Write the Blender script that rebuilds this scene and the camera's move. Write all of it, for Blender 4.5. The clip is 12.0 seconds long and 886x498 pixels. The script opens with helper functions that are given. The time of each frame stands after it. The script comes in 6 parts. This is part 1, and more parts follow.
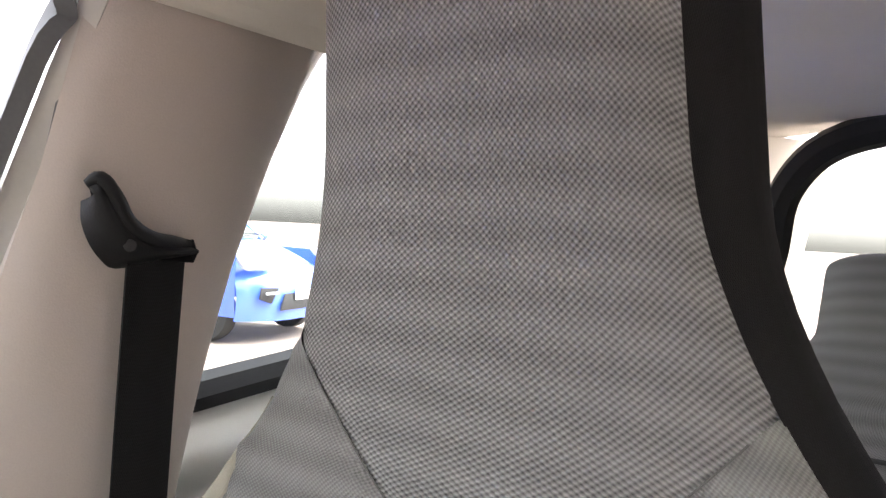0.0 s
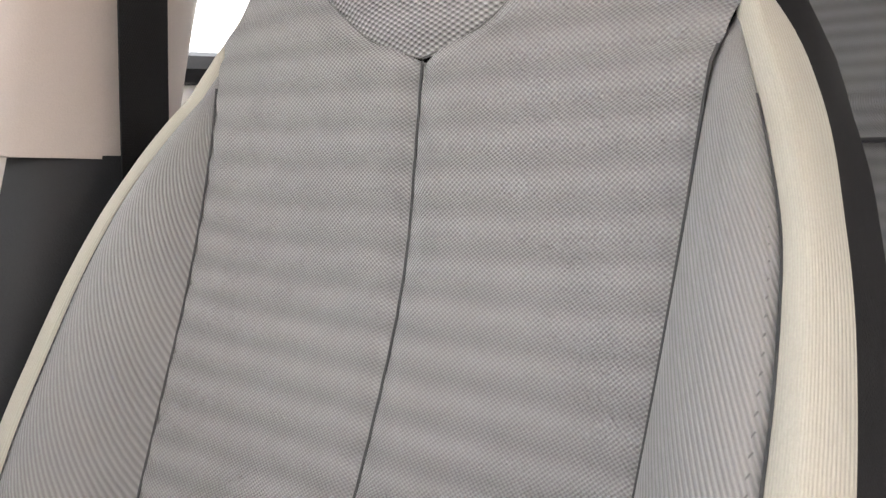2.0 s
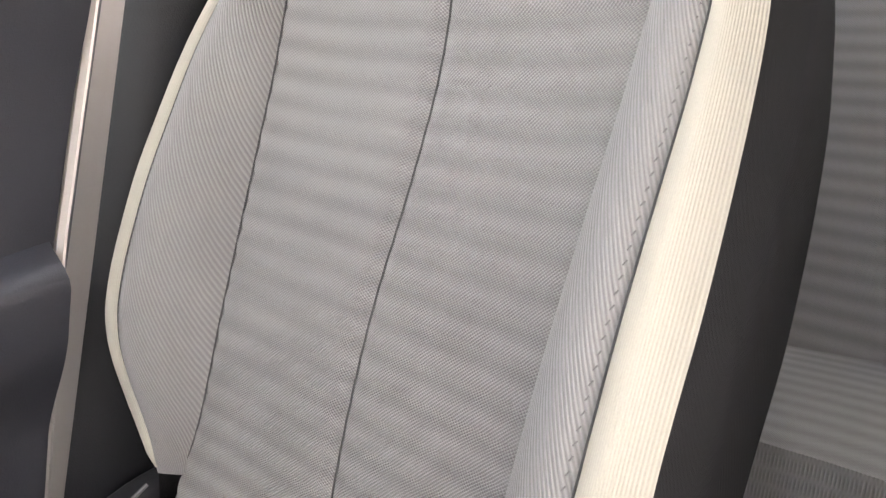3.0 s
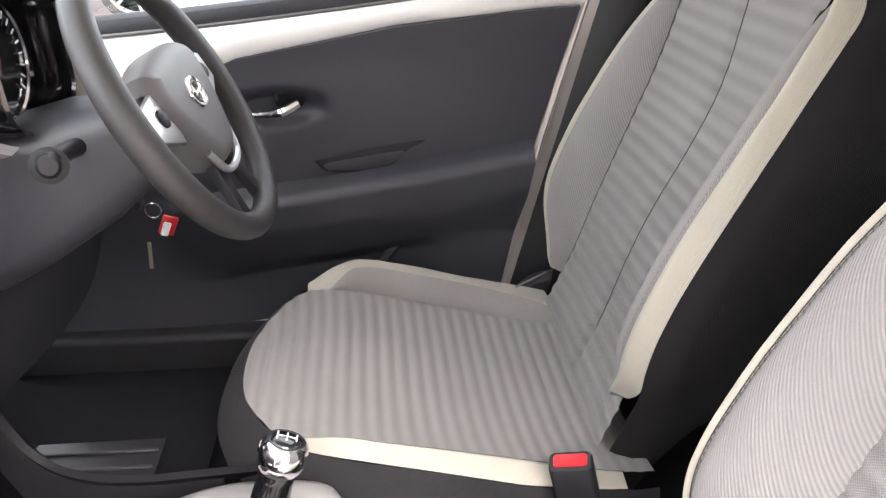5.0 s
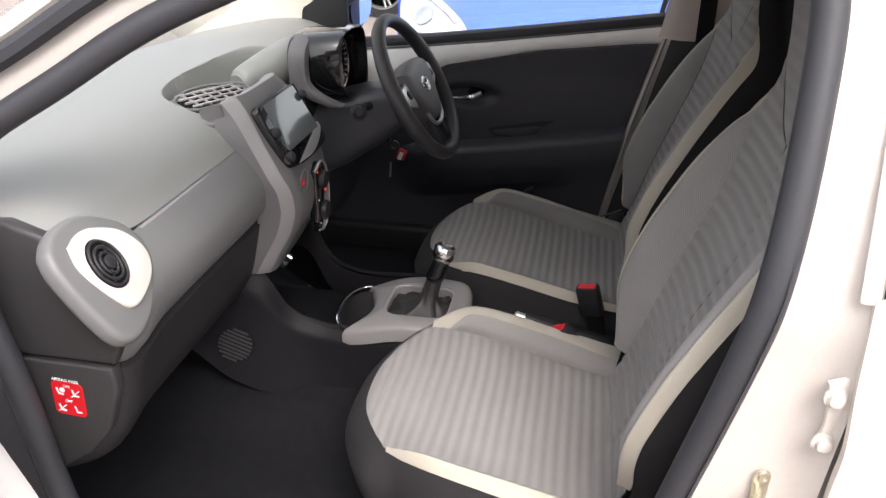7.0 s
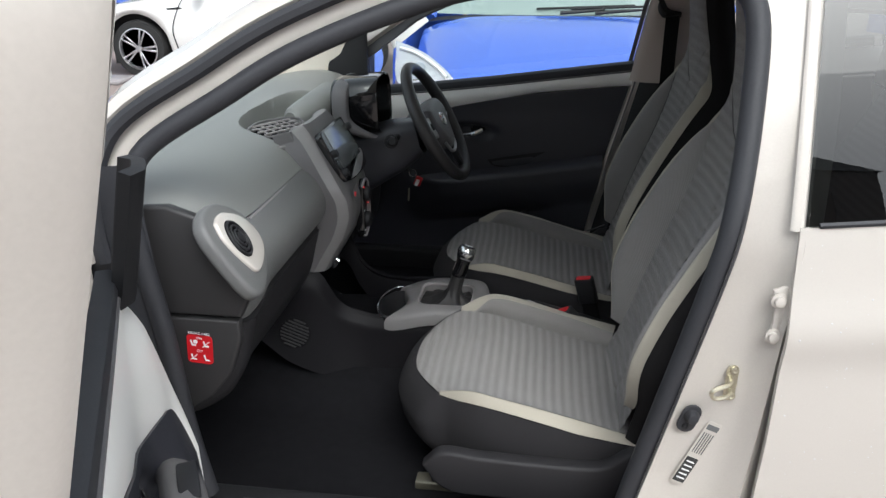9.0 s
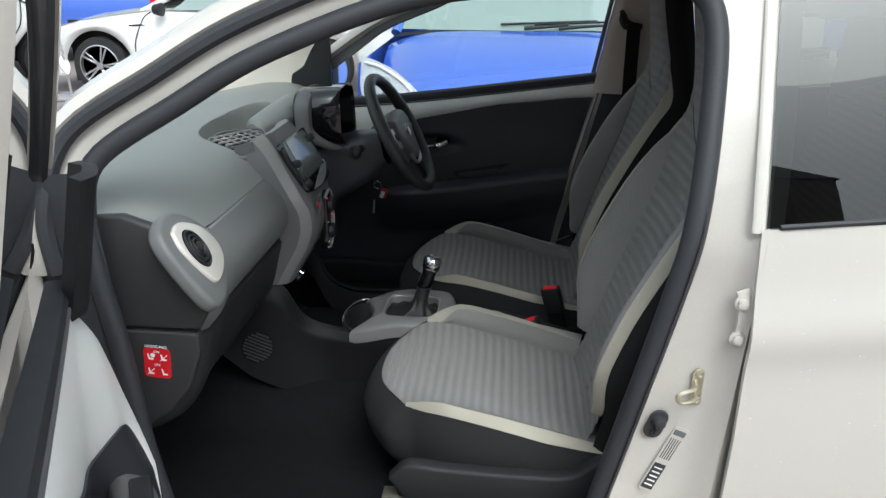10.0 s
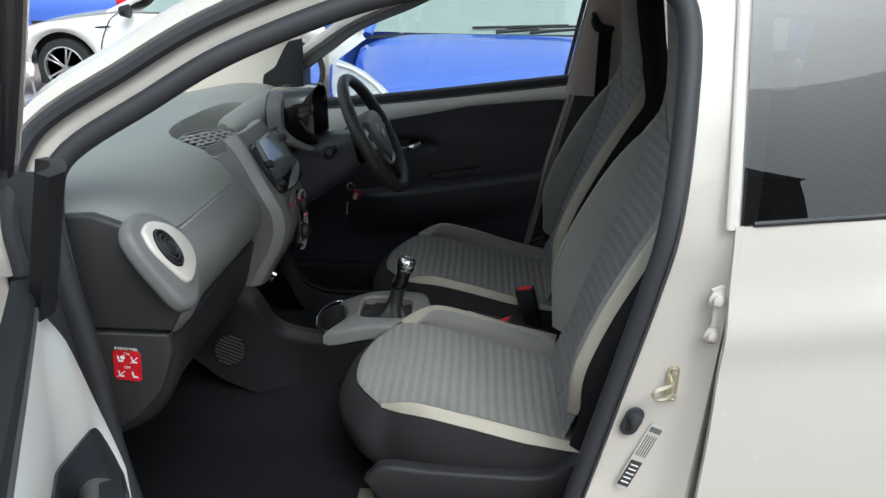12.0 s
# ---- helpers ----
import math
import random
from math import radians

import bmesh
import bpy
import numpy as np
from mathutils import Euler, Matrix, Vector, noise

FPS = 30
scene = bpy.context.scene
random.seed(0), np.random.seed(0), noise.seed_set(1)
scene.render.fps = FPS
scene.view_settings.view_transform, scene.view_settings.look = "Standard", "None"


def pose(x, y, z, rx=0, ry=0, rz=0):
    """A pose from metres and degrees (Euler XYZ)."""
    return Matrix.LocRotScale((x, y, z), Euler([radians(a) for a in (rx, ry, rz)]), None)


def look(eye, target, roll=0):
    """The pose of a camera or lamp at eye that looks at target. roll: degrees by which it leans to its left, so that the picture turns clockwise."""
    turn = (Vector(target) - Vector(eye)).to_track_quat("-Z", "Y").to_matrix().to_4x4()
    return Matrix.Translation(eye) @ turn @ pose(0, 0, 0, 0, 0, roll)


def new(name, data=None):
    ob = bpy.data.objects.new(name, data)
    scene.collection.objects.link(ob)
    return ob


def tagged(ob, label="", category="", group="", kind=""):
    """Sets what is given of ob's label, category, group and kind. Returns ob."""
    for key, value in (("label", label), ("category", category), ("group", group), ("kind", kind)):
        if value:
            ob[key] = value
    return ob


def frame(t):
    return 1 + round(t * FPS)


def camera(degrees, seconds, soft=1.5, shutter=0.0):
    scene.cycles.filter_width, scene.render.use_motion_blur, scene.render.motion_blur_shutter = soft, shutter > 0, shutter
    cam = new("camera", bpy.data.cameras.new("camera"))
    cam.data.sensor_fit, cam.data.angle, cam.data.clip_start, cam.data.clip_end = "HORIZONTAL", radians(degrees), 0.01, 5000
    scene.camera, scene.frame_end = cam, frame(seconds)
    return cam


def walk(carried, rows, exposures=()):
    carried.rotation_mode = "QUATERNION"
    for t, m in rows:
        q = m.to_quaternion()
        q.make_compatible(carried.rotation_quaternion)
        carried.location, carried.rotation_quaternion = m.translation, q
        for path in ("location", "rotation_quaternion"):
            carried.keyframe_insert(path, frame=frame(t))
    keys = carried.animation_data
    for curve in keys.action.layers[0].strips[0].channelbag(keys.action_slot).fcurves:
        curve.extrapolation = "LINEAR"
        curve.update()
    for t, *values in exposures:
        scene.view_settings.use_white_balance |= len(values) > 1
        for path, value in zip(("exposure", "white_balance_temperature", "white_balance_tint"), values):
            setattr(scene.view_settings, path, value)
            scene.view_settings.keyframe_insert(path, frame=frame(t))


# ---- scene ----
cam = camera(60.5, 12.0, 1.4)

PATH = [
    # seconds, eye, yaw (left of +y), pitch, roll
    (0, (0.274, 0.144, 1.273), -54.36, -1.55, 3.05),
    (0.5, (0.266, 0.120, 1.213), -54.56, -0.48, 1.90),
    (1, (0.266, 0.095, 1.150), -54.62, 0.02, 1.54),
    (1.5, (0.237, 0.075, 1.088), -55.30, -3.02, -0.18),
    (2, (0.208, 0.058, 1.022), -55.11, -6.08, 0.00),
    (2.5, (0.188, 0.015, 1.007), -53.01, -12.42, 0.55),
    (3, (0.146, -0.055, 0.975), -47.23, -16.62, 0.63),
    (3.2, (0.126, -0.091, 0.995), -43.73, -19.14, 0.65),
    (4.8, (0.100, -0.550, 1.165), -8.83, -25.95, 0.62),
    (5, (0.109, -0.638, 1.213), -5.35, -26.42, 0.30),
    (5.5, (0.190, -0.870, 1.308), 2.33, -26.76, 0.54),
    (6, (0.257, -1.086, 1.386), 7.15, -27.09, 0.26),
    (6.5, (0.300, -1.317, 1.437), 9.79, -27.24, 0.18),
    (7, (0.293, -1.508, 1.457), 11.16, -27.01, -0.08),
    (9, (0.210, -1.925, 1.469), 8.15, -22.25, -0.32),
    (9.5, (0.213, -1.924, 1.450), 6.73, -21.20, -0.02),
    (10, (0.218, -1.915, 1.445), 5.62, -20.92, -0.02),
    (10.5, (0.214, -1.914, 1.436), 4.72, -20.62, 0.35),
    (11, (0.211, -1.916, 1.435), 4.20, -20.68, 0.28),
    (12, (0.209, -1.913, 1.432), 3.30, -20.54, 0.59),
]


def heading(eye, yaw, pitch, roll):
    a, b = radians(yaw), radians(pitch)
    way = Vector((-math.sin(a) * math.cos(b), math.cos(a) * math.cos(b), math.sin(b)))
    return look(eye, Vector(eye) + way, roll)


EXPOSURES = [(0.0, 3.3, 6700, 11), (1.5, 3.6, 6900, 13), (2.2, 3.9, 6900, 14), (3.2, 4.2, 6900, 15), (5.0, 3.75, 6700, 15), (5.5, 3.35, 6700, 15), (6.0, 2.75, 6700, 15), (7.0, 1.75, 6600, 15),
             (7.8, 1.2, 6400, 11), (9.0, 0.9, 6150, 7), (9.6, 0.85, 6000, 3), (12.0, 0.82, 5950, 2)]
walk(cam, [(t, heading(eye, yaw, pitch, roll)) for t, eye, yaw, pitch, roll in PATH], EXPOSURES)

# ---- light: bright overcast sky, soft sun from above ----
world = bpy.data.worlds.new("overcast_sky")
scene.world = world
world.use_nodes = True
wn = world.node_tree.nodes
sky = wn.new("ShaderNodeTexSky")
sky.sky_type, sky.sun_disc = "NISHITA", False
sky.sun_elevation, sky.sun_rotation = radians(54), radians(152)
sky.air_density, sky.dust_density, sky.ozone_density = 1.0, 4.5, 1.0
wash = wn.new("ShaderNodeHueSaturation")
wash.inputs["Saturation"].default_value = 0.25
world.node_tree.links.new(sky.outputs[0], wash.inputs["Color"])
world.node_tree.links.new(wash.outputs[0], wn["Background"].inputs["Color"])
wn["Background"].inputs["Strength"].default_value = 0.15
sun = new("sun", bpy.data.lights.new("sun", "SUN"))
sun.data.energy, sun.data.angle, sun.data.color = 0.5, radians(40), (1.0, 0.96, 0.9)
sun.matrix_world = look((2.2, -4.2, 6.5), (0, 0, 0))

# ---- materials ----


def mat(name, col, rough=0.6, metal=0.0, var=0.1, scale=6.0, bump=0.0, bscale=300.0, coat=0.0, spec=0.5):
    m = bpy.data.materials.new(name)
    m.use_nodes = True
    nt = m.node_tree
    n, l = nt.nodes, nt.links
    p = n["Principled BSDF"]
    p.inputs["Roughness"].default_value, p.inputs["Metallic"].default_value = rough, metal
    p.inputs["Coat Weight"].default_value, p.inputs["Coat Roughness"].default_value = coat, 0.05
    p.inputs["Specular IOR Level"].default_value = spec
    tc = n.new("ShaderNodeTexCoord")
    big, fine = n.new("ShaderNodeTexNoise"), n.new("ShaderNodeTexNoise")
    big.inputs["Scale"].default_value, big.inputs["Detail"].default_value = scale, 4
    fine.inputs["Scale"].default_value, fine.inputs["Detail"].default_value = bscale, 2
    l.new(tc.outputs["Object"], big.inputs["Vector"])
    l.new(tc.outputs["Object"], fine.inputs["Vector"])
    add = n.new("ShaderNodeMath")
    add.operation = "ADD"
    l.new(big.outputs["Fac"], add.inputs[0])
    l.new(fine.outputs["Fac"], add.inputs[1])
    rng = n.new("ShaderNodeMapRange")
    rng.inputs["From Min"].default_value, rng.inputs["From Max"].default_value = 0.6, 1.4
    rng.inputs["To Min"].default_value, rng.inputs["To Max"].default_value = 1 - var, 1 + var
    l.new(add.outputs[0], rng.inputs["Value"])
    mul = n.new("ShaderNodeVectorMath")
    mul.operation = "SCALE"
    mul.inputs[0].default_value = col
    l.new(rng.outputs[0], mul.inputs["Scale"])
    l.new(mul.outputs[0], p.inputs["Base Color"])
    rr = n.new("ShaderNodeMapRange")
    rr.inputs["To Min"].default_value, rr.inputs["To Max"].default_value = max(rough - 0.08, 0.02), min(rough + 0.08, 1)
    l.new(big.outputs["Fac"], rr.inputs["Value"])
    l.new(rr.outputs[0], p.inputs["Roughness"])
    if bump:
        b = n.new("ShaderNodeBump")
        b.inputs["Strength"].default_value, b.inputs["Distance"].default_value = bump, 0.001
        l.new(fine.outputs["Fac"], b.inputs["Height"])
        l.new(b.outputs[0], p.inputs["Normal"])
    return m


def weave(name, col, pu, pv, depth=0.5, tone=0.35, rough=0.9, slant=0.0, rib=False, shade_bands=0.0, pitch=0.0185):
    """Cloth woven over the sheet's own metres: a knit of small dots, or fine ribs."""
    m = mat(name, col, rough, 0, 0.08, 9.0, 0.0, 900.0, 0.0, 0.2)
    nt = m.node_tree
    n, l = nt.nodes, nt.links
    p = n["Principled BSDF"]
    p.inputs["Sheen Weight"].default_value = 0.15
    uv = n.new("ShaderNodeUVMap")
    sep = n.new("ShaderNodeSeparateXYZ")
    l.new(uv.outputs[0], sep.inputs[0])

    def calc(op, a, b):
        k = n.new("ShaderNodeMath")
        k.operation = op
        for i, v in enumerate((a, b)):
            if v is None:
                continue
            if isinstance(v, (int, float)):
                k.inputs[i].default_value = v
            else:
                l.new(v, k.inputs[i])
        return k.outputs[0]

    u = calc("ADD", sep.outputs[0], calc("MULTIPLY", sep.outputs[1], slant))
    su = calc("SINE", calc("MULTIPLY", u, 2 * math.pi / pu), None)
    h = su
    if not rib:
        row = calc("MULTIPLY", sep.outputs[1], 2 * math.pi / pv)
        h = calc("MULTIPLY", su, calc("SINE", row, None))
    tint = h
    # bands across the cloth: light and dark of the flutes put into its colour
    if shade_bands:
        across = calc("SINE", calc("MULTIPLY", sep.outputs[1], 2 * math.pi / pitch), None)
        tint = calc("ADD", h, calc("MULTIPLY", across, shade_bands / tone))
    rng = n.new("ShaderNodeMapRange")
    rng.inputs["From Min"].default_value, rng.inputs["From Max"].default_value = -1, 1
    rng.inputs["To Min"].default_value, rng.inputs["To Max"].default_value = 1 - tone, 1 + tone
    rng.clamp = False
    l.new(tint, rng.inputs["Value"])
    sc = n.new("ShaderNodeVectorMath")
    sc.operation = "SCALE"
    old = p.inputs["Base Color"].links[0].from_socket
    l.new(old, sc.inputs[0])
    l.new(rng.outputs[0], sc.inputs["Scale"])
    l.new(sc.outputs[0], p.inputs["Base Color"])
    b = n.new("ShaderNodeBump")
    b.inputs["Strength"].default_value, b.inputs["Distance"].default_value = depth, 0.0008
    l.new(h, b.inputs["Height"])
    l.new(b.outputs[0], p.inputs["Normal"])
    return m


def glass(name, tint=(1, 1, 1), ior=1.75, rough=0.0):
    """Thin pane: mostly clear, mirrors more at a slant."""
    m = bpy.data.materials.new(name)
    m.use_nodes = True
    n, l = m.node_tree.nodes, m.node_tree.links
    n.remove(n["Principled BSDF"])
    tr, gl, mix, fr = n.new("ShaderNodeBsdfTransparent"), n.new("ShaderNodeBsdfGlossy"), n.new("ShaderNodeMixShader"), n.new("ShaderNodeFresnel")
    tr.inputs["Color"].default_value = (*tint, 1)
    gl.inputs["Roughness"].default_value = rough
    fr.inputs["IOR"].default_value = ior
    l.new(fr.outputs[0], mix.inputs[0])
    l.new(tr.outputs[0], mix.inputs[1])
    l.new(gl.outputs[0], mix.inputs[2])
    l.new(mix.outputs[0], n["Material Output"].inputs["Surface"])
    return m


def glow(name, col, power):
    m = mat(name, col, 0.4)
    p = m.node_tree.nodes["Principled BSDF"]
    p.inputs["Emission Color"].default_value, p.inputs["Emission Strength"].default_value = (*col, 1), power
    return m


KNIT = weave("grey_knit_cloth", (0.265, 0.255, 0.25), 0.0041, 0.0031, 1.0, 0.55, shade_bands=0.08, pitch=0.025)
FLUTE = weave("grey_fluted_cloth", (0.245, 0.234, 0.228), 0.0031, 0.0026, 0.7, 0.22, shade_bands=0.13, pitch=0.025)
BOLSTER = weave("grey_twill_cloth", (0.25, 0.239, 0.233), 0.0026, 0.004, 0.5, 0.15, slant=0.45, rib=True)
CREAM = weave("cream_ribbed_cloth", (0.42, 0.39, 0.325), 0.0019, 0.0024, 0.3, 0.05, rib=True)
DARKCLOTH = weave("charcoal_cloth", (0.019, 0.018, 0.0185), 0.003, 0.003, 0.4, 0.2)
SKIRT = weave("dark_grey_side_cloth", (0.026, 0.025, 0.027), 0.003, 0.003, 0.4, 0.2)
for cloth in (DARKCLOTH, SKIRT):
    cloth.node_tree.nodes["Principled BSDF"].inputs["Sheen Weight"].default_value = 0.01
STITCH = mat("grey_thread", (0.15, 0.143, 0.138), 0.9)
THREAD = mat("dark_thread", (0.06, 0.058, 0.058), 0.9)
PLASTIC = mat("charcoal_grained_plastic", (0.13, 0.125, 0.128), 0.5, 0, 0.08, 4, 0.35, 700)
DASHTOP = mat("grey_grained_dash_plastic", (0.225, 0.228, 0.220), 0.45, 0, 0.08, 4, 0.3, 900)
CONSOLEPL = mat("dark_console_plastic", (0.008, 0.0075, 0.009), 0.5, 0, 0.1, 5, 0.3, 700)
DARKPL = mat("black_plastic", (0.020, 0.020, 0.022), 0.5, 0, 0.1, 5, 0.3, 700)
DOORPL = mat("black_door_plastic", (0.042, 0.043, 0.052), 0.40, 0, 0.1, 5, 0.3, 700)
GREYTRIM = mat("satin_grey_trim", (0.30, 0.28, 0.28), 0.4, 0.0, 0.06, 5, 0.15, 900)
BORDERTRIM = mat("satin_mid_grey_trim", (0.20, 0.192, 0.192), 0.42, 0.0, 0.06, 5, 0.15, 900)
ENDPL = mat("charcoal_end_plastic", (0.034, 0.033, 0.034), 0.48, 0, 0.08, 4, 0.3, 800)
GLOVEPL = mat("dark_glovebox_plastic", (0.026, 0.025, 0.027), 0.5, 0, 0.1, 5, 0.3, 700)
KNEEPL = mat("grey_knee_pad_plastic", (0.145, 0.146, 0.145), 0.42, 0, 0.08, 4, 0.3, 800)
FASCIA = mat("satin_grey_fascia", (0.125, 0.121, 0.122), 0.42, 0.0, 0.06, 5, 0.15, 900)
PIANO = mat("piano_black", (0.006, 0.006, 0.007), 0.08, 0, 0.05, 5, 0, 300, 0.6)
CHROME = mat("chrome", (0.85, 0.86, 0.87), 0.12, 1.0, 0.04)
SILVER = mat("silver_paint", (0.6, 0.6, 0.6), 0.35, 0.8, 0.05)
ZINC = mat("zinc_plated_steel", (0.62, 0.58, 0.45), 0.35, 0.9, 0.15, 30)
PAINT = mat("white_car_paint", (0.58, 0.545, 0.50), 0.22, 0, 0.02, 3, 0, 300, 0.8)
INPAINT = mat("white_painted_steel", (0.56, 0.525, 0.48), 0.35, 0, 0.04, 5, 0, 300, 0.3)
CREAMTRIM = mat("cream_plastic_trim", (0.92, 0.91, 0.87), 0.4, 0, 0.03, 4, 0.1, 800)
BEIGE = mat("beige_pillar_plastic", (0.50, 0.43, 0.385), 0.6, 0, 0.05, 4, 0.2, 800)
HEADLINER = mat("beige_headliner_cloth", (0.85, 0.79, 0.70), 0.95, 0, 0.05, 6, 0.3, 1200)
RUBBER = mat("black_rubber", (0.028, 0.029, 0.034), 0.6, 0, 0.15, 12)
CARPET = mat("black_carpet", (0.011, 0.011, 0.0125), 0.95, 0, 0.3, 40, 0.8, 900)
LEATHER = mat("black_leather", (0.044, 0.042, 0.042), 0.42, 0, 0.12, 10, 0.5, 900)
GAITER = mat("matt_black_leather", (0.020, 0.019, 0.019), 0.5, 0, 0.12, 10, 0.5, 900)
BELTPL = mat("matt_black_plastic", (0.008, 0.008, 0.009), 0.55, 0, 0.1, 8, 0.2, 700, 0, 0.3)
BELT = weave("black_webbing", (0.006, 0.0055, 0.006), 0.0016, 0.004, 0.4, 0.3, 0.7)
BELT.node_tree.nodes["Principled BSDF"].inputs["Sheen Weight"].default_value = 0.01
SEALGREY = mat("grey_rubber_seal", (0.12, 0.122, 0.125), 0.55, 0, 0.1, 12)
RED = mat("red_plastic", (0.62, 0.012, 0.02), 0.4)
WHITEINK = mat("white_print", (0.8, 0.8, 0.8), 0.5)
BLACKINK = mat("black_print", (0.03, 0.03, 0.03), 0.6)
# touch screen: grey base paints in the bright sky it mirrors
SCREEN = mat("screen_glass_painted_glare", (0.11, 0.118, 0.12), 0.16, 0, 0.04, 5, 0, 300, 1.0, 1.0)
REDLIT = glow("red_lamp", (0.9, 0.02, 0.02), 0.5)
PANE = glass("clear_window_glass", (0.92, 0.96, 0.94))
TINTED = glass("tinted_window_glass", (0.15, 0.165, 0.165), 1.68)
BLUEPAINT = mat("bright_blue_car_paint", (0.07, 0.16, 0.64), 0.2, 0.1, 0.04, 3, 0, 300, 1.0)
WHITECAR = mat("pearl_white_car_paint", (0.75, 0.74, 0.72), 0.2, 0, 0.02, 3, 0, 300, 0.9)
TYRE = mat("tyre_rubber", (0.02, 0.02, 0.02), 0.8, 0, 0.2, 20)
ALLOY = mat("machined_alloy", (0.6, 0.6, 0.62), 0.3, 0.9, 0.1)
LAMPGLASS = mat("headlamp_plastic", (0.55, 0.57, 0.6), 0.1, 0.3, 0.1, 20, 0, 300, 1.0)
TARMAC = mat("brown_grey_tarmac", (0.25, 0.205, 0.185), 0.85, 0, 0.3, 1.3, 0.6, 120)
WATER = mat("clear_water", (0.6, 0.6, 0.6), 0.05, 0, 0.02)
MIRROR = mat("mirror_glass", (0.9, 0.9, 0.9), 0.02, 1.0, 0.01)

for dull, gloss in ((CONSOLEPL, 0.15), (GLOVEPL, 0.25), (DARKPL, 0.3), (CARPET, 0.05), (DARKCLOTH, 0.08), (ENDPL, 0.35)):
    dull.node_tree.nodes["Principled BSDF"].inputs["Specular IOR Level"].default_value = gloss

# ---- mesh helpers ----


def standing(ob):
    """Where a thing or part stands in the world."""
    m = ob.matrix_basis.copy()
    while ob.parent is not None:
        ob = ob.parent
        m = ob.matrix_basis @ m
    return m


def part(name, bm, material, parent=None, label="", smooth=True):
    """Links a bmesh, with its verts in world metres, as one mesh object, under a thing or a part when given."""
    me = bpy.data.meshes.new(name)
    if parent is not None:
        bm.transform(standing(parent).inverted())
    bm.to_mesh(me)
    bm.free()
    for f in me.polygons:
        f.use_smooth = smooth
    me.materials.append(material)
    ob = new(name, me)
    if parent is not None:
        ob.parent = parent
        ob.matrix_parent_inverse = Matrix.Identity(4)
    if label:
        ob["label"] = label
    if smooth:
        me.set_sharp_from_angle(angle=radians(42))
    return ob


def thing(name, label, category, group="", kind="", at=(0, 0, 0)):
    return tagged(at_place(new(name), at), label, category, group, kind)


def at_place(ob, at):
    ob.location = at
    ob.empty_display_size = 0.1
    return ob


def surf(fn, nu, nv, uv=None, closed_u=False):
    """A sheet of quads over fn(u, v), u and v in 0..1; uv gives metres for the cloth."""
    bm = bmesh.new()
    layer = bm.loops.layers.uv.new("UVMap")
    rows = [[bm.verts.new(fn(i / nu, j / nv)) for i in range(nu + (0 if closed_u else 1))] for j in range(nv + 1)]
    n = len(rows[0])
    for j in range(nv):
        for i in range(nu):
            quad = [(i, j), ((i + 1) % n, j), ((i + 1) % n, j + 1), (i, j + 1)]
            f = bm.faces.new([rows[b][a] for a, b in quad])
            if uv:
                for loop, (a, b) in zip(f.loops, [(i, j), (i + 1, j), (i + 1, j + 1), (i, j + 1)]):
                    loop[layer].uv = uv(a / nu, b / nv)
    return bm


def thick(bm, d):
    """Gives an open sheet a thickness of d against its normals."""
    bmesh.ops.recalc_face_normals(bm, faces=bm.faces)
    bmesh.ops.solidify(bm, geom=bm.faces[:], thickness=d)
    return bm


def spline(pts, n):
    """n + 1 points on a smooth curve through pts."""
    p = [np.array(q, float) for q in pts]
    p = [2 * p[0] - p[1]] + p + [2 * p[-1] - p[-2]]
    out = []
    m = len(pts) - 1
    for k in range(n + 1):
        t = k / n * m
        i = min(int(t), m - 1)
        t -= i
        a, b, c, d = p[i:i + 4]
        out.append(0.5 * (2 * b + (c - a) * t + (2 * a - 5 * b + 4 * c - d) * t * t + (3 * b - a - 3 * c + d) * t ** 3))
    return out


def curve1(xs, ys):
    return lambda x: float(np.interp(x, xs, ys))


def tube(pts, r, n=10, smooth_n=0, closed=False, flat=1.0, caps=True):
    """A round bar along pts; r is a number or one per point."""
    if smooth_n:
        pts = spline(pts, smooth_n)
    pts = [Vector(p) for p in pts]
    rs = r if isinstance(r, (list, tuple)) else [r] * len(pts)
    if len(rs) != len(pts):
        rs = [float(np.interp(i / (len(pts) - 1), np.linspace(0, 1, len(rs)), rs)) for i in range(len(pts))]
    bm = bmesh.new()
    rings = []
    side = None
    for i, p in enumerate(pts):
        a = pts[i - 1] if i or closed else p
        b = pts[(i + 1) % len(pts)] if i + 1 < len(pts) or closed else p
        d = (b - a).normalized()
        if side is None:
            side = d.orthogonal().normalized()
        side = (side - d * side.dot(d)).normalized()
        up = d.cross(side)
        rings.append([bm.verts.new(p + (side * math.cos(t) + up * math.sin(t) * flat) * rs[i]) for t in [2 * math.pi * k / n for k in range(n)]])
    m = len(rings)
    for j in range(m if closed else m - 1):
        for k in range(n):
            bm.faces.new([rings[j][k], rings[j][(k + 1) % n], rings[(j + 1) % m][(k + 1) % n], rings[(j + 1) % m][k]])
    if caps and not closed:
        bm.faces.new(rings[0][::-1])
        bm.faces.new(rings[-1])
    return bm


def box(lo, hi, bevel=0.0, seg=2, m=None):
    bm = bmesh.new()
    bmesh.ops.create_cube(bm, size=1)
    lo, hi = Vector(lo), Vector(hi)
    for v in bm.verts:
        v.co = Vector([lo[i] + (v.co[i] + 0.5) * (hi[i] - lo[i]) for i in range(3)])
    if bevel:
        bmesh.ops.bevel(bm, geom=bm.edges[:], offset=bevel, segments=seg, affect="EDGES", profile=0.5)
    if m is not None:
        bm.transform(m)
    return bm


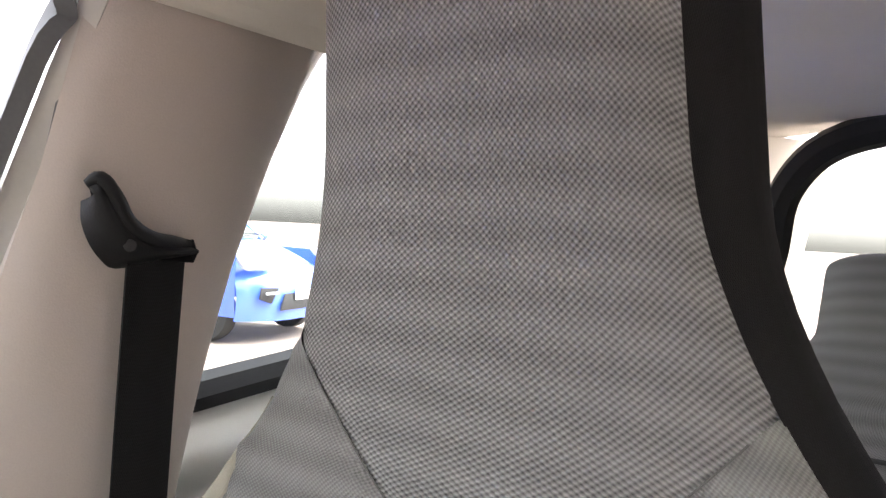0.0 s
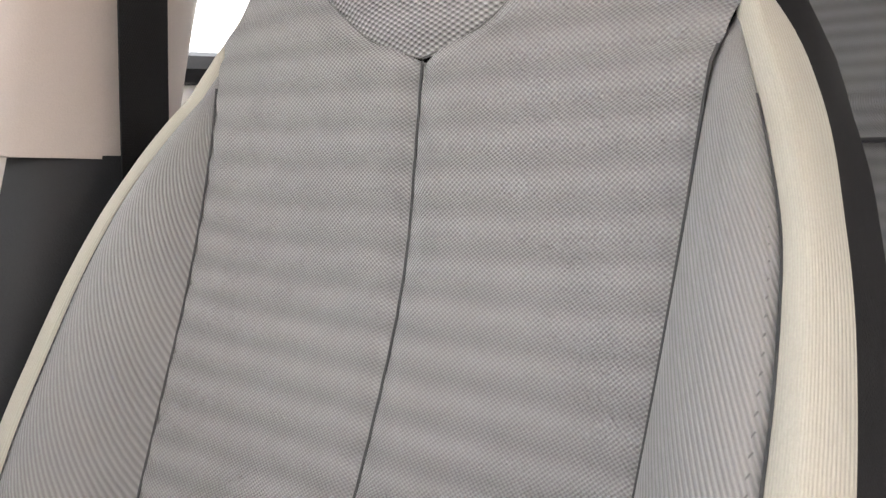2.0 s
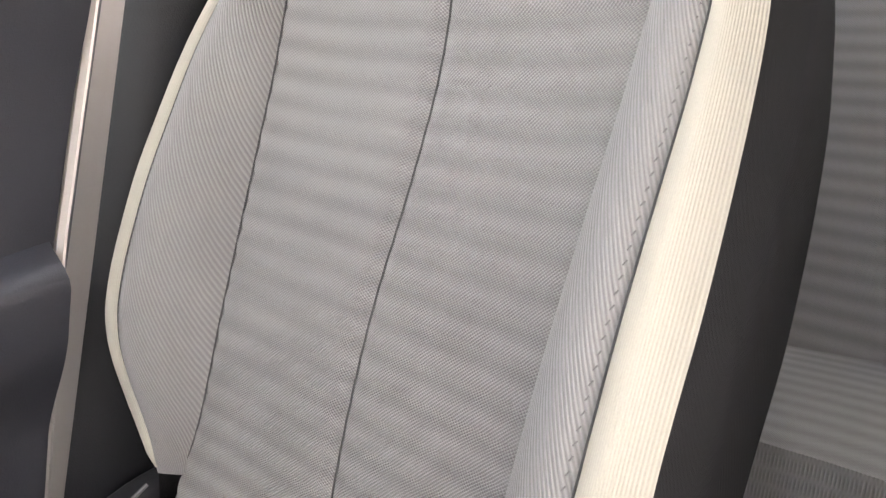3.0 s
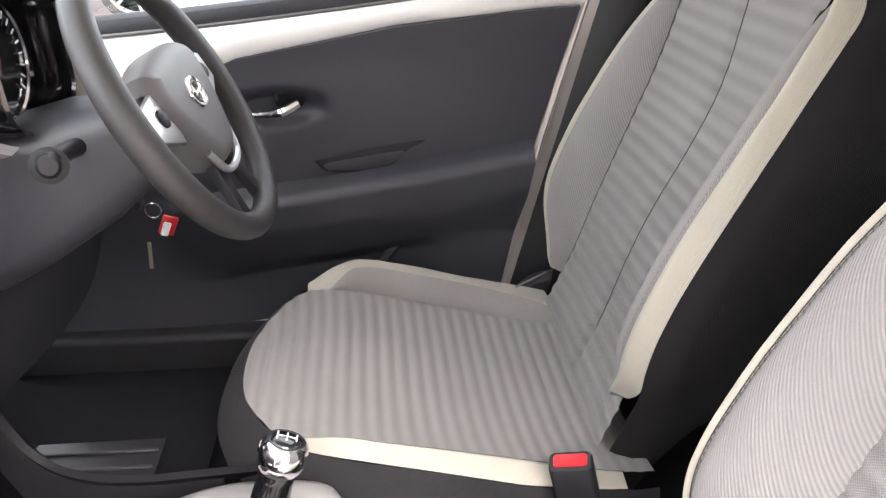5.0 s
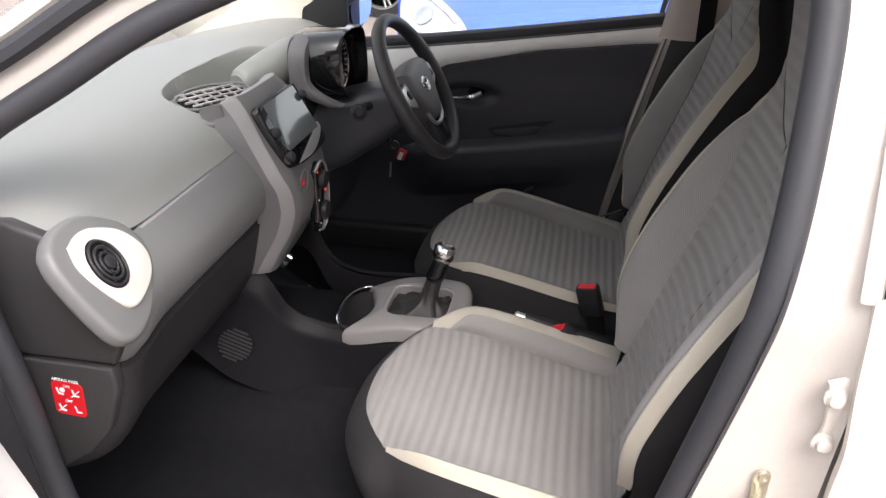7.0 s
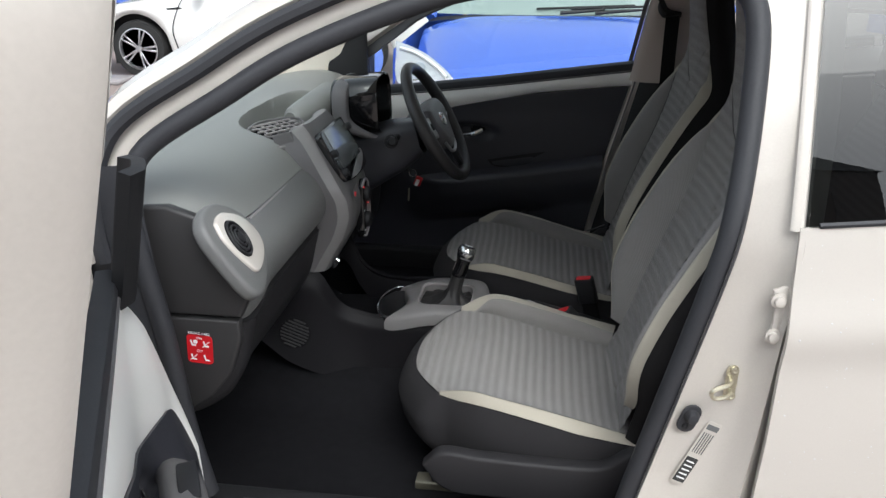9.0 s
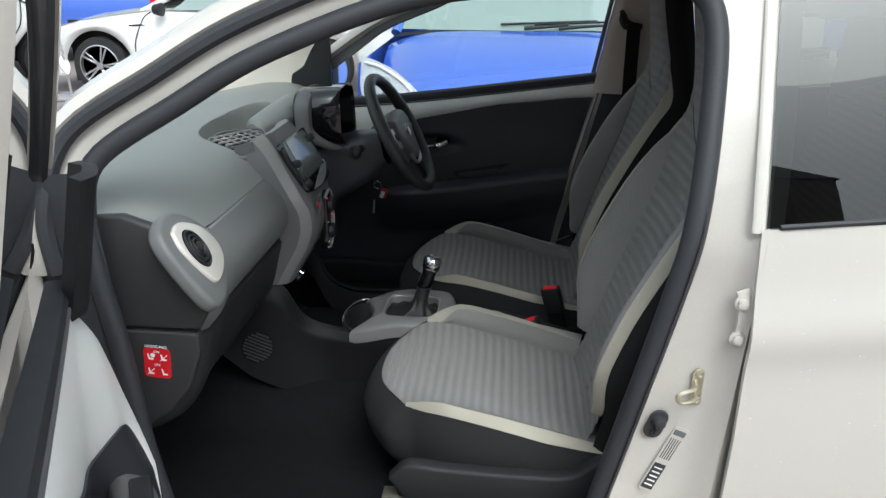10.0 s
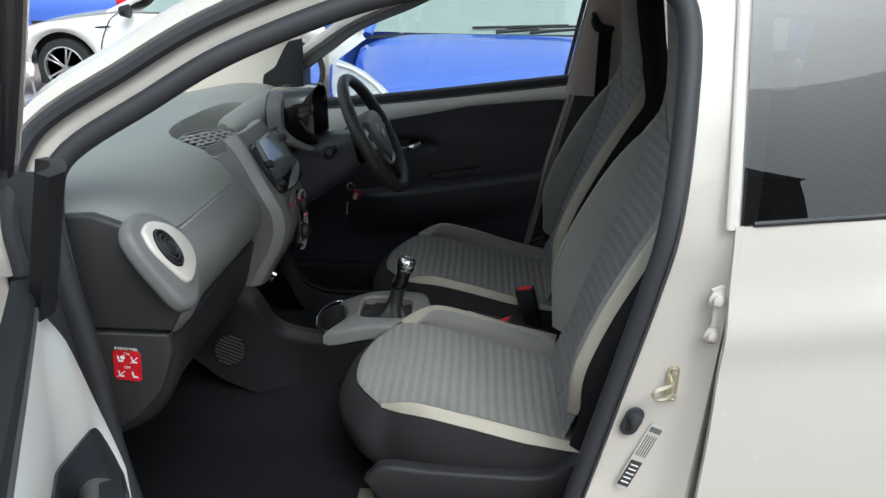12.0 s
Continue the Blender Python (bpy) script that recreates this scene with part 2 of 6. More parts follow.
def slab(outline, depth, m, bevel=0.0, seg=2):
    """A plate with the given outline in its own x and y, from z = 0 down to -depth, put at m."""
    bm = bmesh.new()
    f = bm.faces.new([bm.verts.new((x, y, 0)) for x, y in outline])
    r = bmesh.ops.extrude_face_region(bm, geom=[f])
    for v in r["geom"]:
        if isinstance(v, bmesh.types.BMVert):
            v.co.z -= depth
    bmesh.ops.recalc_face_normals(bm, faces=bm.faces)
    if bevel:
        es = [e for e in bm.edges if abs(e.verts[0].co.z - e.verts[1].co.z) < 1e-6]
        bmesh.ops.bevel(bm, geom=es, offset=bevel, segments=seg, affect="EDGES", profile=0.5)
    bm.transform(m)
    return bm


def rounded(w, h, r, n=6, cx=0.0, cy=0.0):
    out = []
    for sx, sy, a0 in ((1, 1, 0), (-1, 1, 90), (-1, -1, 180), (1, -1, 270)):
        for k in range(n + 1):
            a = radians(a0 + 90 * k / n)
            out.append((cx + sx * (w / 2 - r) + r * math.cos(a), cy + sy * (h / 2 - r) + r * math.sin(a)))
    return out


def disc(r, n=24, cx=0.0, cy=0.0):
    return [(cx + r * math.cos(2 * math.pi * k / n), cy + r * math.sin(2 * math.pi * k / n)) for k in range(n)]


def lathe(profile, m, n=28):
    """Turns (radius, height) pairs about the z axis of m."""
    bm = bmesh.new()
    rings = [[bm.verts.new((r * math.cos(2 * math.pi * k / n), r * math.sin(2 * math.pi * k / n), z)) for k in range(n)] for r, z in profile]
    for a, b in zip(rings, rings[1:]):
        for k in range(n):
            bm.faces.new([a[k], a[(k + 1) % n], b[(k + 1) % n], b[k]])
    bm.faces.new(rings[0][::-1])
    bm.faces.new(rings[-1])
    bmesh.ops.recalc_face_normals(bm, faces=bm.faces)
    bm.transform(m)
    return bm


def axes(origin, z, x=(1, 0, 0)):
    """A pose whose z axis points along z and whose x axis lies near x."""
    z = Vector(z).normalized()
    x = Vector(x)
    x = (x - z * x.dot(z)).normalized()
    y = z.cross(x)
    m = Matrix((x, y, z)).transposed().to_4x4()
    m.translation = origin
    return m


def band(paths, material, name, parent, label="", nu=40, d=0.006, smooth=True):
    """A strip between two or more smooth rails, given a thickness."""
    rails = [spline(p, nu) for p in paths]
    k = len(rails) - 1
    return part(name, thick(surf(lambda u, v: Vector(rails[round(v * k)][round(u * nu)]), nu, k), d), material, parent, label, smooth)

# ---- ground ----
tagged(part("ground", surf(lambda u, v: Vector((-300 + 600 * u, -300 + 600 * v, 0.004 * math.sin(u * 90) * math.sin(v * 70))), 60, 60), TARMAC),
       "brown-grey tarmac of a car park", "ground", kind="structure")

# ---- the car that is looked into: x runs to its tail, y to its driver's side ----
step = lambda a, b, x: (lambda t: t * t * (3 - 2 * t))(min(1, max(0, (x - a) / (b - a))))


def side_y(z):
    """How far out the car's flank stands at a height."""
    return 0.76 if z < 1.0 else 0.76 - 0.16 * (min(z - 1.0, 0.5) / 0.42) ** 1.2


# door opening of the passenger side, along its inner seal: up the front pillar, over the roof edge, down the middle pillar
OPENING = [(-0.43, 0.42), (-0.455, 0.58), (-0.473, 0.79), (-0.493, 0.94), (-0.500, 1.04), (-0.483, 1.115), (-0.345, 1.203), (-0.226, 1.272),
           (-0.065, 1.337), (0.065, 1.374), (0.24, 1.393), (0.41, 1.398), (0.485, 1.388), (0.512, 1.345), (0.508, 1.20), (0.492, 1.05),
           (0.470, 0.94), (0.420, 0.72), (0.376, 0.53), (0.350, 0.43)]


def edge_line(off, out=0.0, sy=-1, a=0, b=None):
    """The opening's edge moved off metres away from its middle and out metres outwards."""
    pts = OPENING[a:b]
    res = []
    for i, (x, z) in enumerate(pts):
        x0, z0 = pts[max(i - 1, 0)]
        x1, z1 = pts[min(i + 1, len(pts) - 1)]
        d = math.hypot(x1 - x0, z1 - z0)
        nx, nz = -(z1 - z0) / d, (x1 - x0) / d
        px, pz = x + nx * off, z + nz * off
        res.append((px, sy * (side_y(pz) + out), pz))
    return res


body = tagged(new("car_body"), "white painted small car body with beige-trimmed pillars", "car body", kind="structure")

# roof, headliner, floor
roof_y = lambda x: 0.60 - 0.05 * max(0.0, (x - 0.9)) ** 2
roof_z = lambda x: 1.455 - 0.10 * max(0.0, -(x - 0.15)) ** 1.6 
part("roof_skin", thick(surf(lambda u, v: Vector((-0.30 + 1.85 * u, (2 * v - 1) * roof_y(-0.3 + 1.85 * u), roof_z(-0.3 + 1.85 * u) + 0.05 - 0.05 * (2 * v - 1) ** 4)), 30, 24), 0.01), PAINT, body)
tagged(part("ceiling", thick(surf(lambda u, v: Vector((-0.27 + 1.80 * u, (2 * v - 1) * (roof_y(-0.3 + 1.85 * u) - 0.02), roof_z(-0.3 + 1.85 * u) + 0.01 - 0.05 * (2 * v - 1) ** 4)), 30, 24), 0.01), HEADLINER),
       "beige cloth headliner of the car", "headliner", kind="structure")
part("floor_pan", box((-1.0, -0.70, 0.25), (1.6, 0.70, 0.30)), PAINT, body)
tagged(part("floor", surf(lambda u, v: Vector((-1.0 + 1.75 * u, -0.70 + 1.40 * v, 0.325 + 0.22 * max(0, (-(-1.0 + 1.75 * u) - 0.62)) ** 1.2
                          + 0.075 * math.exp(-((-0.70 + 1.40 * v) / 0.27) ** 6) + 0.003 * noise.noise(Vector((u * 40, v * 30, 0))))), 90, 90), CARPET),
       "black carpet on the car floor", "carpet", kind="structure")
for sy in (-1, 1):
    part("sill", box((-0.95, sy * 0.765 - 0.06, 0.22), (1.55, sy * 0.765 + 0.02, 0.385), 0.02, 3), PAINT, body)
    part("sill_trim", box((-1.0, sy * 0.70 - 0.05, 0.30), (1.2, sy * 0.70 + 0.01, 0.40), 0.015, 3), DARKPL, body)

# passenger side opening: seal, painted flange, outer seal, white outer skin
part("door_seal", tube([Vector(p) for p in edge_line(0.016, -0.012)] + [Vector((0.30, -0.745, 0.385)), Vector((-0.38, -0.745, 0.385))], 0.019, 10, 120, closed=False), RUBBER, body, "black rubber door seal")
band([edge_line(0.030, -0.02, a=0, b=13), edge_line(0.045, -0.008, a=0, b=13), edge_line(0.066, -0.004, a=0, b=13)], INPAINT, "painted_flange", body)
part("outer_seal", tube(edge_line(0.074, 0.012, a=3, b=13), 0.015, 8, 70), RUBBER, body, "dark rubber weather strip")
band([edge_line(0.080, 0.0, a=3, b=13), edge_line(0.093, 0.022, a=3, b=13), edge_line(0.112, 0.018, a=3, b=13), edge_line(0.126, -0.02, a=3, b=13)], PAINT, "front_pillar_skin", body, "white painted front pillar")
# front pillar foot, beside the instrument panel
part("front_pillar_foot", surf(lambda u, v: Vector((-0.50 - 0.16 * u + 0.05 * (1 - v) , -0.745 - 0.02 * math.sin(u * 3.1), 0.36 + 0.75 * v)), 6, 10), RUBBER, body)
part("front_wing", thick(surf(lambda u, v: Vector((-0.60 - 1.0 * u, -0.77 + 0.10 * u * u, 0.45 + (0.62 - 0.14 * u) * v)), 12, 10), 0.004), PAINT, body)

# middle pillar of the passenger side
flange_x = curve1([0.40, 0.53, 0.72, 0.94, 1.05, 1.20, 1.345, 1.39], [0.350, 0.376, 0.420, 0.470, 0.492, 0.508, 0.512, 0.500])
rear_x = curve1([0.40, 0.53, 0.68, 0.94, 1.05, 1.22, 1.39], [0.588, 0.594, 0.598, 0.600, 0.601, 0.606, 0.612])


def middle_pillar(u, v):
    z = 0.40 + 0.99 * v
    a, b = flange_x(z) + 0.025, rear_x(z) + 0.05
    k = [0.0, 0.04, 0.10, 0.50, 0.62, 0.74, 0.86, 1.0][round(u * 7)]
    d = [0.010, -0.022, -0.034, -0.030, -0.018, 0.004, -0.02, -0.05][round(u * 7)]
    d *= min(1.0, max(0.25, (1.30 - z) / 0.35))
    return Vector((a + (b - a) * k, -(side_y(z) + d), z))


part("middle_pillar", surf(middle_pillar, 7, 40), INPAINT, body, "white painted middle pillar")

# rear side door, shut, with its window
rear_door = thing("rear_door", "white painted rear car door with tinted window, shut", "car door", at=(0.62, -0.76, 0.4))


def door_skin(u, v):
    z = 0.38 + 0.668 * v + 0.08 * u * v
    x = rear_x(min(z, 1.05)) + 0.004 + 0.95 * u
    crease = 0.012 * math.exp(-((z - 0.875 - 0.12 * u) / 0.05) ** 2) + 0.012 * math.sin(math.pi * min(1, v))
    return Vector((x, -(0.772 + crease - 0.02 * v ** 6), z))


skin = part("door_skin", thick(surf(door_skin, 30, 40), 0.012), PAINT, rear_door, "white glossy outer skin with a soft crease")
belt = lambda x: 1.052 + 0.10 * (x - 0.62)
frame_post = lambda u, v: Vector((rear_x(1.05 + 0.34 * v) - 0.010 + 0.021 * u, -(side_y(belt(0.62) + 0.40 * v) + 0.0045 - 0.003 * (2 * u - 1) ** 4), belt(0.62) - 0.01 + 0.405 * v))
part("window_frame", thick(surf(frame_post, 8, 14), 0.012), INPAINT, rear_door, "white painted window frame")
part("window_top_frame", thick(surf(lambda u, v: Vector((0.63 + 0.9 * u, -(side_y(1.45) + 0.012 - 0.04 * v), 1.445 + 0.05 * v - 0.04 * u * u)), 12, 4), 0.015), PAINT, rear_door)
part("window_pane", surf(lambda u, v: Vector((rear_x(1.052 + 0.40 * v) + 0.011 + 0.88 * u, -(side_y(belt(0.64 + 0.88 * u) + (1.45 - belt(0.64 + 0.88 * u)) * v) + 0.004), belt(0.64 + 0.88 * u) - 0.004 + (1.453 - belt(0.64 + 0.88 * u)) * v)), 16, 10), TINTED, rear_door, "dark tinted window glass")
part("window_seal", tube([(0.632, -0.752, belt(0.632)), (1.0, -0.748, belt(1.0)), (1.5, -0.74, belt(1.5))], 0.005, 6, 20), RUBBER, rear_door)

# driver side: pillars and trims seen from inside
band([[(-0.95, 0.66, 0.98), (-0.70, 0.675, 1.11), (-0.42, 0.655, 1.24), (-0.12, 0.60, 1.37), (0.3, 0.57, 1.41), (0.75, 0.57, 1.41)],
      [(-0.97, 0.62, 1.01), (-0.72, 0.63, 1.15), (-0.43, 0.61, 1.28), (-0.12, 0.555, 1.405), (0.3, 0.53, 1.43), (0.75, 0.53, 1.43)]], HEADLINER, "front_pillar_trim", body, "beige front pillar trim")
band([[(-0.66, 0.70, 0.98), (-0.55, 0.70, 1.06), (-0.42, 0.675, 1.235), (-0.12, 0.62, 1.365)], [(-0.95, 0.66, 0.98), (-0.70, 0.675, 1.11), (-0.42, 0.655, 1.25), (-0.12, 0.60, 1.375)]], HEADLINER, "front_pillar_cover", body)


def pillar_trim(u, v):
    z = 1.03 + 0.42 * v
    a = float(np.interp(z, [1.03, 1.21, 1.30, 1.42, 1.46], [0.476, 0.510, 0.530, 0.545, 0.55]))
    b = float(np.interp(z, [1.03, 1.165, 1.24, 1.32, 1.404, 1.45], [0.630, 0.650, 0.664, 0.684, 0.712, 0.74]))
    bulge = 0.022 * math.sin(math.pi * u) ** 0.45
    return Vector((a + (b - a) * u, 0.678 - 0.06 * v ** 1.5 - bulge, z))


part("pillar_upper_trim", thick(surf(pillar_trim, 14, 14), 0.02), BEIGE, body, "beige upper pillar trim")
part("pillar_lower_trim", thick(surf(lambda u, v: Vector((0.352 + 0.145 * v + (0.32 - 0.17 * v) * u, 0.685 - 0.03 * math.sin(math.pi * u) ** 0.6 - 0.02 * v, 0.40 + 0.632 * v)), 12, 14), 0.02), DARKPL, body, "black lower pillar trim")
part("driver_door_seal", tube([(0.34, 0.70, 0.45), (0.40, 0.70, 0.72), (0.480, 0.70, 1.03), (0.512, 0.655, 1.20), (0.529, 0.637, 1.30), (0.539, 0.630, 1.38), (0.540, 0.620, 1.42), (0.528, 0.600, 1.452), (0.45, 0.59, 1.475), (0.1, 0.60, 1.415), (-0.2, 0.62, 1.335)], 0.011, 8, 80), SEALGREY, body)
# rear side window of the driver's side and the rear quarter
part("rear_window_pane", surf(lambda u, v: Vector((0.64 + 0.60 * u, side_y(1.12 + 0.30 * v) - 0.01, 1.12 + 0.05 * u + (0.30 - 0.08 * u) * v)), 6, 6), PANE, body)
part("rear_window_rubber", tube([(0.62, 0.70, 1.112), (0.9, 0.70, 1.136), (1.2, 0.69, 1.165)], 0.018, 8, 20), RUBBER, body)
part("rear_door_trim", thick(surf(lambda u, v: Vector((0.62 + 0.64 * u, 0.695 - 0.02 * math.sin(math.pi * v), 1.015 + 0.085 * v + 0.05 * u)), 8, 6), 0.02), CREAMTRIM, body, "cream rear door top trim")
part("rear_door_panel", thick(surf(lambda u, v: Vector((0.60 + 0.66 * u, 0.69 - 0.03 * math.sin(math.pi * v), 0.34 + 0.67 * v + 0.05 * u)), 8, 8), 0.02), DOORPL, body)
for sy in (-1, 1):
    # headliner shoulder over the rear and rear pillar
    part("roof_shoulder", thick(surf(lambda u, v: Vector((0.66 + 0.85 * u, sy * (0.50 + 0.10 * v), roof_z(0.66 + 0.85 * u) - 0.005 - (0.085 if sy < 0 else 0.02) * v ** 1.5 - 0.05 * u * v)), 12, 8), 0.012), HEADLINER, body)
    part("rear_pillar_trim", thick(surf(lambda u, v: Vector((1.22 + 0.36 * u + 0.02 * v, sy * (0.68 - 0.26 * u - 0.06 * v * v), 0.92 + 0.52 * v)), 10, 12), 0.015), HEADLINER, body, "beige rear pillar trim")
    part("rear_quarter", thick(surf(lambda u, v: Vector((1.20 + 0.42 * u, sy * (0.74 - 0.14 * u), 0.34 + 0.62 * v)), 8, 8), 0.02), DOORPL, body)
# tail window with its dark surround and the panel under it
part("tail_panel", thick(surf(lambda u, v: Vector((1.66 - 0.02 * v, -0.66 + 1.32 * u, 0.30 + 0.80 * v)), 10, 8), 0.03), DARKPL, body)
part("tail_window_frame", tube([(1.56, -0.44, 1.10), (1.60, 0.0, 1.09), (1.56, 0.44, 1.10), (1.50, 0.41, 1.26), (1.46, 0.385, 1.36), (1.44, 0.31, 1.425), (1.43, 0.15, 1.445), (1.43, -0.15, 1.445), (1.44, -0.31, 1.425), (1.46, -0.385, 1.36), (1.50, -0.41, 1.26), (1.555, -0.44, 1.105)], 0.024, 8, 64, closed=False), DARKPL, body)
part("tail_window_pane", surf(lambda u, v: Vector((1.60 - 0.15 * v, (2 * u - 1) * (0.44 - 0.08 * v), 1.08 + 0.36 * v)), 8, 6), PANE, body)
# windscreen, bulkhead
part("windscreen", surf(lambda u, v: Vector((-1.02 + 0.90 * v + 0.12 * (2 * u - 1) ** 2 * (1 - v), (2 * u - 1) * (0.68 - 0.10 * v), 0.97 + 0.44 * v)), 12, 8), PANE, body, "clear windscreen")
part("bulkhead", thick(surf(lambda u, v: Vector((-1.0 - 0.05 * v, -0.72 + 1.44 * u, 0.28 + 0.66 * v)), 8, 8), 0.02), DARKPL, body)
part("bonnet", thick(surf(lambda u, v: Vector((-1.06 - 0.62 * v, (2 * u - 1) * 0.68, 0.955 - 0.16 * v ** 1.5 - 0.05 * (2 * u - 1) ** 4)), 16, 12), 0.01), PAINT, body, "white bonnet")

# ---- seats ----
TILT = radians(24.6)
UP, OUT = Vector((math.sin(TILT), 0, math.cos(TILT))), Vector((-math.cos(TILT), 0, math.sin(TILT)))


def eased(xs, ys, w=0.02):
    lo, hi = xs[0], xs[-1]
    at = np.linspace(lo, hi, 401)
    table = np.mean([np.interp(at + w * k / 3, xs, ys) for k in range(-3, 4)], axis=0).tolist()

    def value(x):
        t = min(max((x - lo) / (hi - lo), 0.0), 1.0) * 400
        i = min(int(t), 399)
        return table[i] + (table[i + 1] - table[i]) * (t - i)

    return value


S_TOP = 0.955
mid_n = eased([-0.05, 0.0, 0.12, 0.2, 0.3, 0.4, 0.5, 0.57, 0.6, 0.64, 0.72, 0.8, 0.95], [-0.0409, -0.0376, -0.0313, -0.0169, -0.0064, -0.0076, -0.0019, 0.0192, 0.0295, 0.0397, 0.0731, 0.1245, 0.2238], 0.04)
crest_n = eased([0, 0.12, 0.17, 0.2, 0.26, 0.3, 0.35, 0.4, 0.44, 0.5, 0.58, 0.64, 0.7], [-0.0221, 0.0088, 0.0382, 0.0547, 0.0648, 0.0669, 0.0695, 0.0669, 0.066, 0.061, 0.0499, 0.0348, 0.0308], 0.03)
panel_w = eased([0, 0.09, 0.12, 0.15, 0.2, 0.3, 0.4, 0.5, 0.6, 0.66], [0.189, 0.1824, 0.1764, 0.1698, 0.1659, 0.1681, 0.1721, 0.1764, 0.1814, 0.188], 0.02)
crest_w = eased([0, 0.1, 0.14, 0.2, 0.25, 0.3, 0.35, 0.4, 0.46, 0.52, 0.58, 0.62, 0.66], [0.1898, 0.1944, 0.2148, 0.2421, 0.2478, 0.2478, 0.2475, 0.2465, 0.2455, 0.2400, 0.2225, 0.2074, 0.1956], 0.02)
outer_w = eased([0, 0.1, 0.14, 0.2, 0.25, 0.3, 0.35, 0.4, 0.45, 0.5, 0.58, 0.62, 0.66, 0.7], [0.2094, 0.2329, 0.2545, 0.2762, 0.2787, 0.2783, 0.2790, 0.2762, 0.2725, 0.2665, 0.2492, 0.2346, 0.2155, 0.191], 0.02)
head_w = eased([0.60, 0.66, 0.70, 0.74, 0.78, 0.82, 0.90, 0.97], [0.24, 0.200, 0.176, 0.152, 0.135, 0.123, 0.114, 0.108], 0.02)
vee = eased([0.0, 0.04, 0.06, 0.08, 0.10, 0.12, 0.14, 0.2], [0.632, 0.645, 0.658, 0.674, 0.692, 0.710, 0.728, 0.79], 0.008)


edge_up = eased([0.12, 0.2, 0.3, 0.4, 0.5, 0.6], [0.0113, 0.0122, 0.012, 0.0203, 0.0226, 0.0105], 0.03)


def edge_lift(s):
    """How far the sides of the back panel stand over its middle."""
    return edge_up(s) - 0.028 * step(0.60, 0.70, s)


def edge_n(s):
    return mid_n(s) + edge_lift(s)


def wing(s, crest):
    """Outer edge of the back: half width and depth, narrowing into the headrest."""
    low = step(0.60, 0.70, s)
    w = (1 - low) * max(outer_w(s) - 0.012, crest(s) + 0.002, 0.19) + low * head_w(s)
    n = (1 - low) * (crest_n(s) - 0.020) + low * (mid_n(s) - 0.021)
    return w, n, low


def panel_edge(s):
    return panel_w(s) if s < 0.62 else min(head_w(s), 0.185 + (s - 0.62) * 0.3)


def vee_top(c):
    lo, hi = 0.60, 0.90
    for _ in range(30):
        m = (lo + hi) / 2
        if m < vee(abs(c) * panel_edge(m)):
            lo = m
        else:
            hi = m
    return lo


def flute(t, pitch=0.025, h=0.0031):
    return h * abs(math.sin(math.pi * t / pitch)) ** 0.7


def dip(d, w=0.006, h=0.004):
    return -h * math.exp(-(d / w) ** 2)


